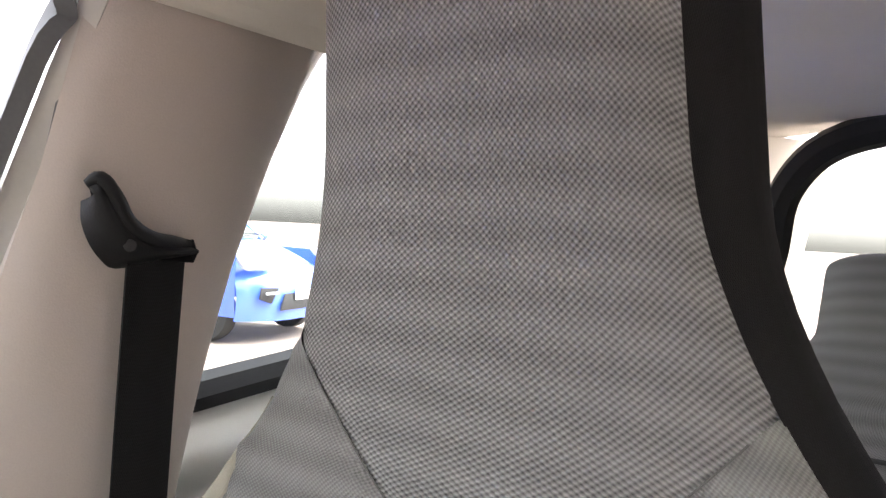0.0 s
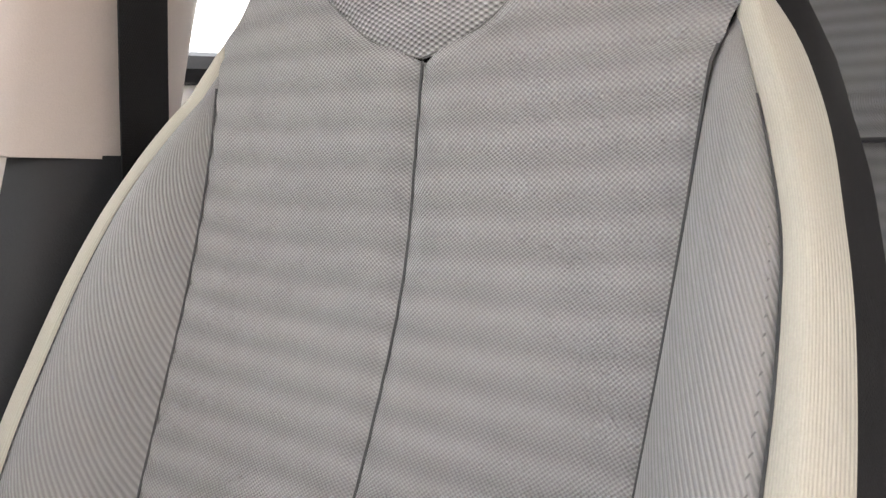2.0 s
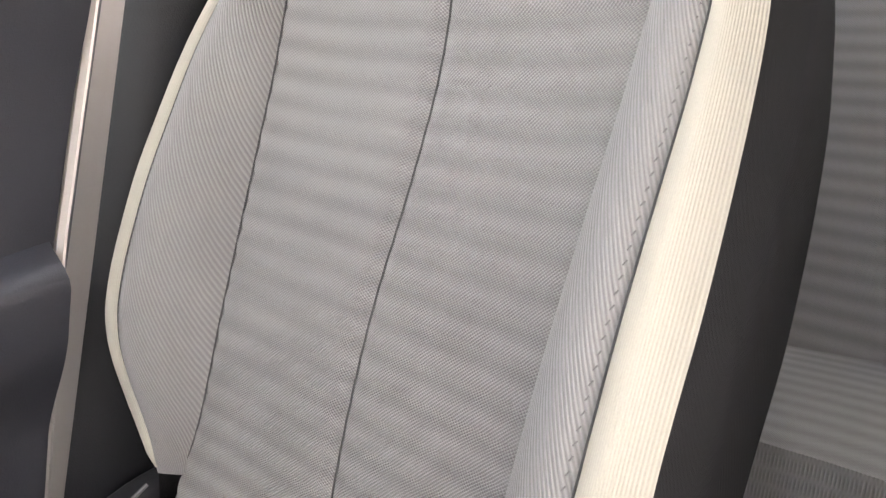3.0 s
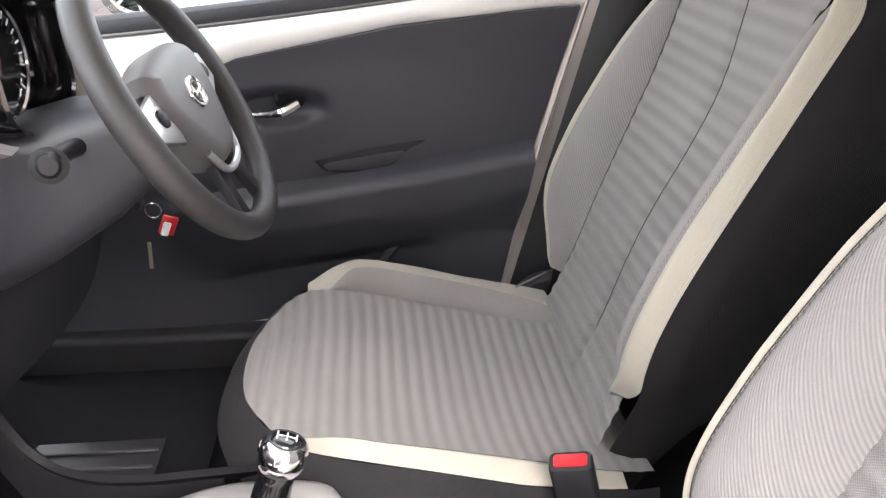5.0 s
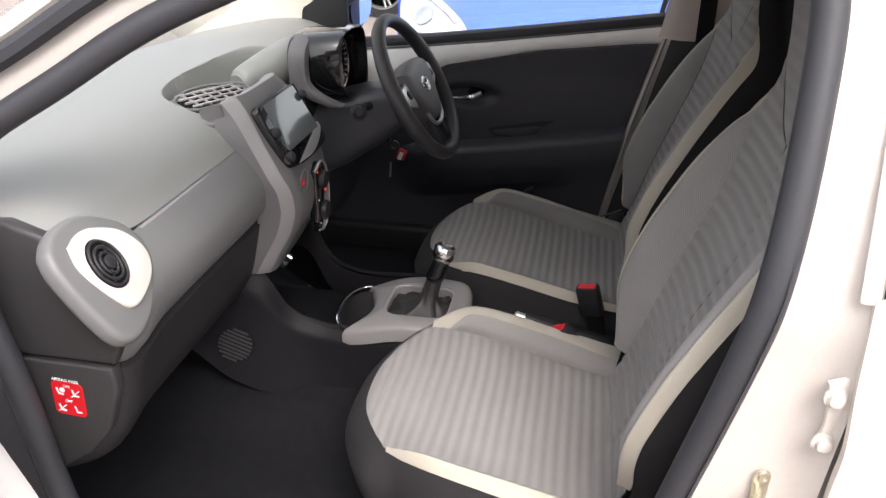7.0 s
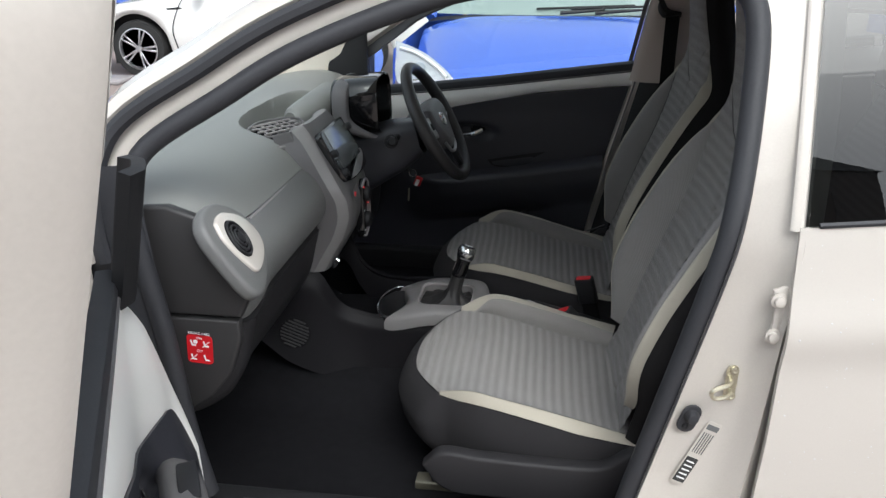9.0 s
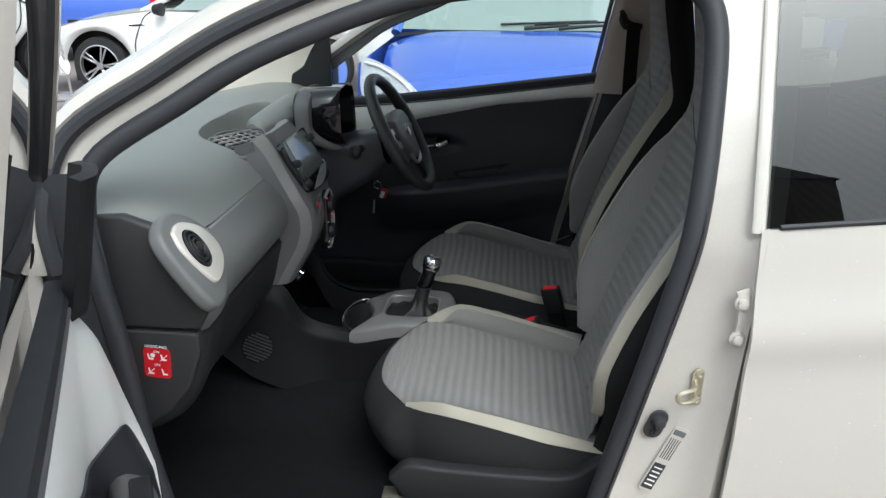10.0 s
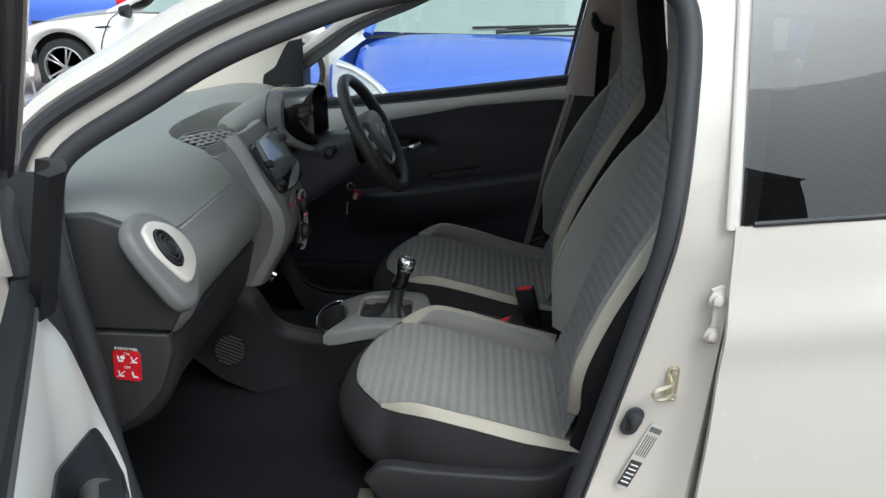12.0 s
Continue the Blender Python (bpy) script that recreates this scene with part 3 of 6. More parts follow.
def front_seat(name, yc, outer, label):
    seat = thing(name, label, "car seat", "front seats", at=(0.2, yc, 0.33))
    foot = Vector((0.37, yc, 0.50)) if yc > 0 else Vector((0.348, yc - 0.016, 0.50))
    crest = lambda s: crest_w(s) + (0.0 if yc > 0 else 0.018 * step(0.66, 0.58, s))
    slim = 0.20 if yc > 0 else 0.0
    back = lambda w, s, n: foot + Vector((0, w * (1 - slim * step(0.64, 0.84, s)) if w < 0 else w, 0)) + UP * s + OUT * n
    tops = {}

    def fluted(u, v):
        c = 2 * u - 1
        k = round(u * 1000)
        tops.setdefault(k, vee_top(c))
        s = -0.02 + (tops[k] + 0.02) * v
        w = c * panel_edge(s)
        n = mid_n(s) + edge_lift(s) * c ** 4 + flute(s) * (0.4 + 0.6 * step(0.72, 0.62, s)) * (1 - 0.85 * math.exp(-(w / 0.010) ** 2)) + dip(w, 0.007, 0.0045) + dip((1 - abs(c)) * 0.17) + dip(tops[k] - s, 0.007, 0.004)
        return back(w, s, n)

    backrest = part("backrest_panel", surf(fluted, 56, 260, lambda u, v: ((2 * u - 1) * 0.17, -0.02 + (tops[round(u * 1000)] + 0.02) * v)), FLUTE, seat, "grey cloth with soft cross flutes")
    part("centre_seam", tube([back(0, s, mid_n(s) - 0.0040 + 0.15 * flute(s)) for s in np.linspace(0.10, 0.632, 120)], 0.0011, 6), THREAD, backrest)

    def head(u, v):
        c = 2 * u - 1
        k = round(u * 1000)
        tops.setdefault(k, vee_top(c))
        s = tops[k] + (S_TOP - tops[k]) * v
        n = mid_n(s) + edge_lift(s) * c ** 4 + dip(s - tops[k], 0.008, 0.004) + dip((1 - abs(c)) * 0.12) - 0.03 * max(0, (s - 0.915) / 0.04) ** 2
        return back(c * panel_edge(s), s, n)

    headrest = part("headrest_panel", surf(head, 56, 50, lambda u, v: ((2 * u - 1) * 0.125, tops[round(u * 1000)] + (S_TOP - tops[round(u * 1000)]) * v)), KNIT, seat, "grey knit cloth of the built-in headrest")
    vs = [2 * i / 56 - 1 for i in range(57)]
    part("yoke_seam", tube([back(c * panel_edge(vee_top(c)), vee_top(c), mid_n(vee_top(c)) - 0.0022 + edge_lift(vee_top(c)) * c ** 4) for c in vs[4:-4]], 0.0006, 6), STITCH, headrest)
    for sg in (-1, 1):
        def bolster(u, v):
            s = 0.095 + 0.545 * v
            a, b = panel_edge(s) - 0.002, max(crest(s) - 0.010, panel_edge(s) + 0.003)
            n0, n1 = edge_n(s) - 0.003, max(crest_n(s) - 0.001, edge_n(s) - 0.003)
            n = n0 + (n1 - n0) * math.sin(u * math.pi / 2) ** 0.8 + 0.010 * math.sin(math.pi * u) * min(1, (b - a) / 0.05) + dip(u * (b - a)) - 0.004 * step(0.85, 1.0, u) * min(1, (b - a) / 0.05)
            return back(sg * (a + (b - a) * u), s, n)

        part("side_bolster", surf(bolster, 18, 60, lambda u, v: (-sg * u * 0.07, v * 0.52)), BOLSTER, seat, "plain grey twill side bolster")

        def strip(u, v):
            s = 0.10 + 0.60 * v
            b, nb, low = wing(s, crest)
            a = min(max(crest(s) - 0.012, panel_edge(s) - 0.002), b)
            b = a + (b - a) * math.sqrt(min(1, max(0, (s - 0.10) / 0.045)))
            na = max(crest_n(s), edge_n(s) - 0.002)
            k = max(0, u - 0.35) / 0.65
            return back(sg * (a + (b - a) * u), s, na + (nb - na) * k ** 2 + 0.004 * math.sin(math.pi * u) * min(1, (b - a) / 0.02) + dip(u * 0.05, 0.004, 0.003))

        part("cream_strip", surf(strip, 14, 70, lambda u, v: (sg * u * 0.045, v * 0.6)), CREAM, seat, "cream ribbed cloth edging")
        if yc > 0:
            part("side_seam", tube([back(sg * panel_edge(s), s, edge_n(s) - 0.0010) for s in np.linspace(0.10, 0.62, 60)], 0.0010, 6), THREAD, backrest)
        part("strip_seam", tube([back(sg * (crest(s) - 0.0115), s, crest_n(s) - 0.0016) for s in np.linspace(0.13, 0.59, 60)], 0.0007, 6), THREAD, backrest)
        bm = bmesh.new()
        for s in np.arange(0.13, 0.59, 0.0075):
            mm = Matrix.Translation(back(sg * (crest(s) - 0.0165), s, crest_n(s) + 0.0006)) @ Matrix((UP, Vector((0, sg, 0)), -OUT)).transposed().to_4x4() @ Matrix.Rotation(0.5, 4, "Z")
            geo = bmesh.ops.create_cube(bm, size=1)
            for q in geo["verts"]:
                q.co = mm @ Vector((q.co.x * 0.0034, q.co.y * 0.0006, q.co.z * 0.0008))
        part("stitching", bm, STITCH, backrest, "dark stitches beside the cream edge")

    rings = {}

    def shell(u, v):
        s = -0.03 + (S_TOP + 0.03) * v
        we, ne, low = wing(s, crest)
        we, ne = we - 0.001, ne - 0.001
        nb = (1 - low) * -0.13 + low * (mid_n(s) - 0.115)
        top = max(0, (s - 0.905) / 0.05)
        ne, nb, we = ne - 0.03 * top ** 2, nb + 0.03 * top ** 2, we - 0.01 * top ** 2
        g = 0.018 * step(0.60, 0.74, s)
        prof = [(-we, ne), (-we - 0.010 - g, ne - 0.02), (-we - 0.012 - g, ne - 0.05), (-we + 0.004, nb + 0.018), (-we + 0.04, nb),
                (0, nb - 0.01), (we - 0.04, nb), (we - 0.004, nb + 0.018), (we + 0.012, ne - 0.05), (we + 0.010, ne - 0.02), (we, ne)]
        k = round(v * 60)
        if k not in rings:
            rings[k] = spline(prof, 40)
        w, n = rings[k][round(u * 40)]
        return back(w, s, n)

    part("seat_back_shell", surf(shell, 40, 60, lambda u, v: (u * 0.8, v * 0.95)), DARKCLOTH, seat, "charcoal cloth sides and back")

    # cushion
    cy, cx = (0.330, 0.0) if yc > 0 else (-0.345, 0.020)
    along = [-0.02, 0.02, 0.06, 0.10, 0.18, 0.28, 0.38, 0.44]
    inner_w = eased(along, [0.163, 0.175, 0.189, 0.188, 0.185, 0.186, 0.183, 0.180], 0.01)
    inner_z = eased(along, [0.553, 0.570, 0.606, 0.606, 0.588, 0.561, 0.529, 0.502], 0.012)
    ridge_w = eased(along, [0.197, 0.220, 0.235, 0.241, 0.240, 0.235, 0.232, 0.228], 0.012)
    ridge_z = eased(along, [0.566, 0.587, 0.598, 0.592, 0.574, 0.546, 0.518, 0.505], 0.015)
    hem_w = eased(along, [0.203, 0.228, 0.247, 0.258, 0.265, 0.269, 0.263, 0.255], 0.012)
    hem = eased(along, [0.562, 0.566, 0.572, 0.571, 0.556, 0.532, 0.512, 0.500], 0.015)
    seam_w = eased(along, [0.177, 0.177, 0.178, 0.176, 0.171, 0.164, 0.157, 0.152], 0.02)
    top_z = eased([-0.11, -0.06, -0.02, 0.02, 0.06, 0.10, 0.18, 0.28, 0.38, 0.44], [0.545, 0.558, 0.566, 0.567, 0.562, 0.554, 0.536, 0.513, 0.494, 0.488], 0.02)
    rim = [(0.46, -0.252), (0.38, -0.262), (0.28, -0.268), (0.18, -0.264), (0.10, -0.257), (0.06, -0.246), (0.02, -0.227), (-0.018, -0.201), (-0.061, -0.140), (-0.089, -0.074), (-0.097, 0.0)]
    rim = rim + [(x, -w) for x, w in rim[-2::-1]]
    path = spline(rim, 80)
    front_edge = sorted((abs(w), x) for x, w in path if w <= 0 and x < 0.03)
    front_x = lambda w: float(np.interp(abs(w), [q[0] for q in front_edge], [q[1] for q in front_edge]))
    lay = lambda x, w, z: Vector((x + cx, cy + w, z))

    def sitting(u, v):
        c = 2 * u - 1
        x_f = front_x(c * (0.199 if c < 0 else 0.177))
        x = 0.46 + (x_f - 0.46) * v
        w = c * ((ridge_w(x) + 0.002 if x > -0.02 else 0.199) if c < 0 else seam_w(x))
        side = max(0.0, -c) ** 3
        z = top_z(x) * (1 - side) + ridge_z(x) * side if c < 0 else top_z(x) + 0.008 * c ** 3 * step(0.0, 0.03, x - x_f)
        return lay(x, w, z + flute(x, 0.021, 0.0033) * (1 - 0.6 * side) + dip((1 - c) * 0.17) + dip(x - x_f, 0.006, 0.003))

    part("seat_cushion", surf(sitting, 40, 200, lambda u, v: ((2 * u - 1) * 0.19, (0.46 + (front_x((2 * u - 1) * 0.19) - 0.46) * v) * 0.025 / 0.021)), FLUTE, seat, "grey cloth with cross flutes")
    for sg in (-1, 1):
        def bolster(u, v):
            x = 0.012 + 0.423 * v
            a, b = seam_w(x) - 0.001, inner_w(x) + 0.002
            z0, z1 = top_z(x) + 0.006, inner_z(x)
            return lay(x, a + (b - a) * u - 0.007 * math.sin(math.pi * u), z0 + (z1 - z0) * u ** 0.85 + dip(u * 0.05))

        if sg > 0:
            part("cushion_bolster", surf(bolster, 14, 60, lambda u, v: (u * 0.06, v * 0.43)), BOLSTER, seat, "plain grey twill side bolster")

        def strip(u, v):
            x = -0.016 + 0.431 * v
            q0, q1, q2 = (1 - u) * (1 - 2 * u), 4 * u * (1 - u), u * (2 * u - 1)
            w, z = q0 * inner_w(x) + q1 * ridge_w(x) + q2 * hem_w(x), q0 * inner_z(x) + q1 * ridge_z(x) + q2 * hem(x)
            if sg < 0:
                w, z = ridge_w(x) + (hem_w(x) - ridge_w(x)) * u, ridge_z(x) + (hem(x) - ridge_z(x)) * u ** 1.4
            return lay(x, sg * w, z + 0.0012 + dip(u * 0.06, 0.004, 0.003))

        part("cream_strip", surf(strip, 14, 60, lambda u, v: (u * 0.05, v * 0.4)), CREAM, seat, "cream ribbed cloth edging")

    def skirt(u, v):
        x, w = path[round(u * 80)]
        a, b = path[max(round(u * 80) - 1, 0)], path[min(round(u * 80) + 1, 80)]
        d = math.hypot(b[0] - a[0], b[1] - a[1])
        nx, nw = -(b[1] - a[1]) / d, (b[0] - a[0]) / d
        fr = step(0.222, 0.190, abs(w))
        z0 = (1 - fr) * (hem(x) - 0.001) + fr * (top_z(x) - 0.001)
        off = np.interp(v, [0, 0.08, 0.2, 0.38, 0.65, 1], [0, 0.004 + 0.014 * fr, 0.008 + 0.024 * fr, 0.010 + 0.034 * fr, 0.006 + 0.030 * fr, -0.01])
        return lay(x + nx * off, w + nw * off, z0 + (0.385 - z0) * v)

    part("cushion_skirt", surf(skirt, 80, 16, lambda u, v: (u * 1.2, v * 0.18)), SKIRT, seat, "charcoal cloth cushion sides")
    part("seat_frame", box((-0.02, yc - 0.21, 0.335), (0.46, yc + 0.21, 0.40), 0.02), DARKPL, seat)
    side = [(-0.02, 0.452), (0.02, 0.487), (0.10, 0.482), (0.24, 0.478), (0.345, 0.482), (0.40, 0.520), (0.47, 0.530), (0.50, 0.50), (0.47, 0.43), (0.40, 0.395), (0.10, 0.385), (0.02, 0.40)]
    m = Matrix(((1, 0, 0, 0), (0, 0, -outer, yc + outer * 0.287), (0, 1, 0, 0), (0, 0, 0, 1))) if outer > 0 else Matrix(((1, 0, 0, 0), (0, 0, 1, yc - 0.287), (0, 1, 0, 0), (0, 0, 0, 1)))
    pts = [tuple(p) for p in spline(side + side[:1], 48)][:-1]
    bm = slab(pts, -0.035 if outer < 0 else -0.035, m, 0.008, 3)
    part("side_shield", bm, GLOVEPL, seat, "dark grey plastic seat side shield")
    for sg in (-1, 1):
        part("seat_rail", box((-0.05, yc + sg * 0.19 - 0.02, 0.325), (0.50, yc + sg * 0.19 + 0.02, 0.345), 0.004), ZINC, seat)
    return seat


front_seat("bucket_seat", 0.348, 1, "grey cloth driver seat with cream edging and built-in headrest")
front_seat("bucket_seat", -0.365, -1, "grey cloth passenger seat with cream edging and built-in headrest")

# ---- doors of the front ----
belt_lo = curve1([-0.50, -0.19, 0.0, 0.473], [0.955, 0.982, 1.003, 1.062])
belt_hi = curve1([-0.50, -0.19, 0.0, 0.473], [0.985, 1.010, 1.032, 1.084])
cream_lo = eased([-0.405, -0.40, -0.392, -0.380, -0.365, -0.345, -0.31, -0.26, -0.20, -0.06, 0.154, 0.40, 0.47], [0.45, 0.53, 0.60, 0.655, 0.695, 0.725, 0.748, 0.762, 0.775, 0.815, 0.925, 1.000, 1.010], 0.010)
side_lo = curve1([-0.56, -0.40, -0.126, 0.154, 0.40, 0.47], [0.80, 0.80, 0.926, 0.980, 1.006, 1.010])
cream_hi = curve1([-0.405, -0.395, -0.375, -0.345, -0.30, -0.19, 0.0, 0.473], [0.87, 0.905, 0.935, 0.957, 0.970, 0.982, 1.003, 1.062])
door_rear = curve1([0.40, 0.484, 0.756, 1.009, 1.09], [0.335, 0.352, 0.403, 0.469, 0.485])
arm_top = curve1([-0.5, -0.19, 0.0, 0.4, 0.5], [0.64, 0.678, 0.702, 0.766, 0.78])
fullness = curve1([0.45, 0.60, 0.74, 0.87, 0.93], [0.085, 0.075, 0.045, 0.022, 0.0])


def front_door(name, sy, label):
    open_side = sy < 0
    hinge = Vector((-0.60, sy * 0.72, 0.42))
    door = thing(name, label, "car door", at=hinge)
    at = lambda x, y, z: Vector((x, sy * y, z))
    low, high, x_f = (cream_lo, cream_hi, -0.405) if open_side else (side_lo, belt_lo, -0.56)
    drop = -0.10 if open_side else 0.0

    def panel_y(x, z):
        a = arm_top(x) - 0.010
        arm = step(a + 0.012, a - 0.014, z) * (0.35 + 0.65 * step(a - 0.16, a - 0.05, z)) * step(-0.30, -0.16, x)
        pocket = step(a - 0.12, a - 0.17, z) * step(0.26, 0.14, x) * step(-0.30, -0.10, x) * -0.035
        scoop = -0.022 * math.exp(-(((x + 0.065) / 0.085) ** 2 + ((z - 0.838 - drop) / 0.034) ** 2) ** 3)
        return 0.698 - 0.048 * arm - pocket - scoop - 0.012 * step(0.9, 1.02, z) - (fullness(z) * step(-0.13, -0.33, x) if open_side else 0)

    def panel(u, v):
        z0 = 0.40
        x = x_f + 0.005
        for _ in range(3):
            z = z0 + (low(x) - z0) * v
            x = x_f + 0.005 + (door_rear(z) - 0.009 - x_f) * u ** 1.3
        return at(x, panel_y(x, z), z)

    lining = part("door_lining", thick(surf(panel, 90, 170), 0.012), DOORPL, door, "black moulded door lining with armrest")

    def cream(u, v):
        x = x_f + (0.474 - x_f) * u ** 1.6
        z = low(x) + (high(x) - low(x)) * v
        return at(x, 0.690 - 0.010 * math.sin(math.pi * v) ** 0.7 - (fullness(z) * step(-0.13, -0.33, x) if open_side else 0), z)

    part("upper_trim", thick(surf(cream, 60, 24), 0.02), CREAMTRIM, door, "cream plastic upper trim")
    part("rear_edge", tube([at(door_rear(z) + 0.004, 0.692, z) for z in np.linspace(0.45, 1.06, 14)], 0.006, 6), INPAINT, door, "pale painted door edge")
    x0 = -0.35 if open_side else -0.46
    seal_y, seal_z = [0.688, 0.684, 0.688, 0.697, 0.716], [-0.004, 0.010, 0.022, 0.027, 0.027]
    part("belt_rubber", thick(surf(lambda u, v: at(x0 + (0.475 - x0) * u, seal_y[round(v * 4)], belt_lo(x0 + (0.475 - x0) * u) + seal_z[round(v * 4)]), 24, 4), 0.006), RUBBER, door, "black window sill seal")
    part("belt_bead", tube([at(x, 0.686, belt_lo(x) - 0.003) for x in np.linspace(x0, 0.47, 16)], 0.0035, 6), PLASTIC, door, "grey bead under the sill seal")

    def frame_at(z):
        return float(np.interp(z, [1.0, 1.09, 1.276, 1.36], [0.478, 0.492, 0.518, 0.53]))

    # window frame: rear post, roof run and front run
    if open_side:
        run = [(frame_at(1.02), 1.02), (frame_at(1.2), 1.2), (frame_at(1.33), 1.33), (0.540, 1.42), (0.538, 1.455), (0.515, 1.478), (0.46, 1.488), (0.34, 1.486), (0.20, 1.470), (0.06, 1.436), (-0.08, 1.378), (-0.20, 1.300), (-0.285, 1.222), (-0.335, 1.165)]
    else:
        run = [(frame_at(1.02), 1.02), (frame_at(1.2), 1.2), (0.518, 1.36), (0.522, 1.42), (0.46, 1.452), (0.30, 1.425), (0.10, 1.385), (-0.065, 1.316), (-0.226, 1.25), (-0.345, 1.18), (-0.47, 1.09), (-0.52, 1.03)]
        run = [(x - 0.012, z) for x, z in run[:2]] + run[2:]
    lean_in = (lambda z: 0.738 - 0.25 * (z - 1.15)) if open_side else (lambda z: side_y(z) + 0.052)

    def rail(off, deep):
        """The window's edge moved off metres outwards in the door's plane and deep metres inwards."""
        res = []
        for i, (x, z) in enumerate(run):
            (x0, z0), (x1, z1) = run[max(i - 1, 0)], run[min(i + 1, len(run) - 1)]
            d = math.hypot(x1 - x0, z1 - z0)
            res.append(at(x + off * (z1 - z0) / d, lean_in(z) - deep, z - off * (x1 - x0) / d))
        return res

    inner = [(x - (0.008 if i < 4 else 0.0), z - (0.018 if i >= 4 else 0.0)) for i, (x, z) in enumerate(run)]
    if open_side:
        band([rail(0.0, 0.036), rail(-0.012, 0.050)], RUBBER, "window_run", door, "rubber window channel", 70, 0.012)
        band([rail(0.002, 0.056), rail(0.016, 0.060), rail(0.028, 0.052), rail(0.036, 0.022), rail(0.052, 0.012), rail(0.056, -0.006)], INPAINT, "window_frame", door, "white painted window frame", 70, 0.012)
    else:
        band([rail(0.0, 0.035), [at(x, lean_in(z) - 0.052, z) for x, z in [(x - 0.005, z) if i < 3 else (x + (0 if i < 9 else 0.02), z - 0.022) for i, (x, z) in enumerate(run)]]], SEALGREY, "window_run", door, "rubber window channel", 60, 0.012)
        band([rail(0.038, 0.020), rail(0.024, 0.050), rail(0.012, 0.058), rail(0.0, 0.045)], INPAINT, "window_frame", door, "white painted window frame", 60, 0.012)

    def pane(u, v):
        x = (-0.31 if open_side else -0.43) + (0.78 if open_side else 0.90) * u
        top = float(np.interp(x, [q[0] for q in inner[::-1]], [q[1] for q in inner[::-1]]))
        z = belt_hi(x) - 0.004 + (max(top, belt_hi(x) + 0.01) - belt_hi(x)) * v
        return at(x, lean_in(z) - 0.04, z)

    ob = part("window_pane", surf(pane, 24, 8), PANE, door, "clear door window glass")
    # black sail panel at the front of the window
    if open_side:
        sail_out = [0.702, 0.684, 0.682, 0.684, 0.700]
        part("sail_panel", thick(surf(lambda u, v: at(-0.385 + 0.085 * u + 0.03 * v, sail_out[round(u * 4)] - 0.045 * v, 0.955 + 0.215 * v), 4, 8), 0.02), DARKPL, door, "black mirror corner panel")
        part("sail_foot", box(at(-0.338, 0.686, 0.968) - Vector((0.04, 0.012, 0.014)), at(-0.338, 0.686, 0.968) + Vector((0.04, 0.012, 0.010)), 0.004), RUBBER, door)
    else:
        sail = [(-0.575, 0.99), (-0.425, 0.985), (-0.425, 1.195), (-0.47, 1.185), (-0.53, 1.14), (-0.565, 1.08)]
        part("sail_panel", slab(sail, 0.02, Matrix(((1, 0, 0, 0), (0, 0, -1, 0.69), (0, 1, 0, 0), (0, 0, 0, 1))), 0.006), DARKPL, door, "black mirror corner panel")
    # outer skin
    part("door_skin", thick(surf(lambda u, v: at(-0.53 + (rear_x(0.40 + 0.66 * v) - 0.006 + 0.53) * u, 0.772 + 0.012 * math.sin(math.pi * v), 0.40 + (belt_lo(-0.53 + 1.1 * u) - 0.40) * v), 20, 16), 0.01), PAINT, door, "white outer skin")
    if open_side:
        part("door_rear_face", thick(surf(lambda u, v: at(door_rear(0.42 + 0.62 * v) + 0.01 + (rear_x(0.42 + 0.62 * v) - 0.012 - door_rear(0.42 + 0.62 * v)) * u, 0.70 + 0.07 * u, 0.42 + 0.62 * v), 6, 10), 0.01), INPAINT, door, "white painted shut face")
    # pull slot over the armrest: a dark plate paints in the recess shade
    rot = Matrix(((1, 0, 0, 0), (0, 0, -sy, sy * 0.6835), (0, 1, 0, 0), (0, 0, 0, 1))) if sy > 0 else Matrix(((1, 0, 0, 0), (0, 0, 1, -0.6835), (0, 1, 0, 0), (0, 0, 0, 1)))
    slot = [(x, z + 0.014) for x, z in spline([(-0.004, 0.728), (0.02, 0.706), (0.08, 0.704), (0.135, 0.715), (0.168, 0.744), (0.197, 0.762), (0.10, 0.747), (-0.004, 0.728)], 40)][:-1]
    pull = part("pull_slot", slab(slot, 0.006, rot, 0.001), DARKPL, lining, "dark plate for the shade in the door pull")
    part("slot_face", slab([(x, z + 0.014) for x, z in spline([(0.02, 0.710), (0.08, 0.708), (0.135, 0.719), (0.160, 0.742), (0.10, 0.735), (0.02, 0.722), (0.02, 0.710)], 30)][:-1], 0.003, Matrix.Translation((0, -sy * 0.001, 0)) @ rot, 0.001), DOORPL, pull)
    part("handle_cup", slab(rounded(0.052, 0.044, 0.014, 5, -0.040, 0.856 + drop), 0.006, Matrix.Translation((0, sy * 0.018, 0)) @ rot, 0.002), CARPET, lining)
    part("door_handle", tube([at(-0.135, 0.690, 0.832 + drop), at(-0.09, 0.678, 0.831 + drop), at(-0.05, 0.674, 0.837 + drop), at(-0.022, 0.680, 0.850 + drop)], [0.004, 0.006, 0.010, 0.008], 8, 14), CHROME, door, "chrome inner door handle")
    part("lock_button", box(at(-0.060, 0.686, 0.860 + drop) - Vector((0.003, 0.004, 0.006)), at(-0.060, 0.686, 0.860 + drop) + Vector((0.003, 0.004, 0.006)), 0.001), DARKPL, door)
    part("pocket_rib", tube([at(0.109, 0.700, 0.516), at(0.215, 0.700, 0.648)], 0.010, 6), DOORPL, lining)
    # door mirror
    mc = at(-0.44, 0.86, 1.055)
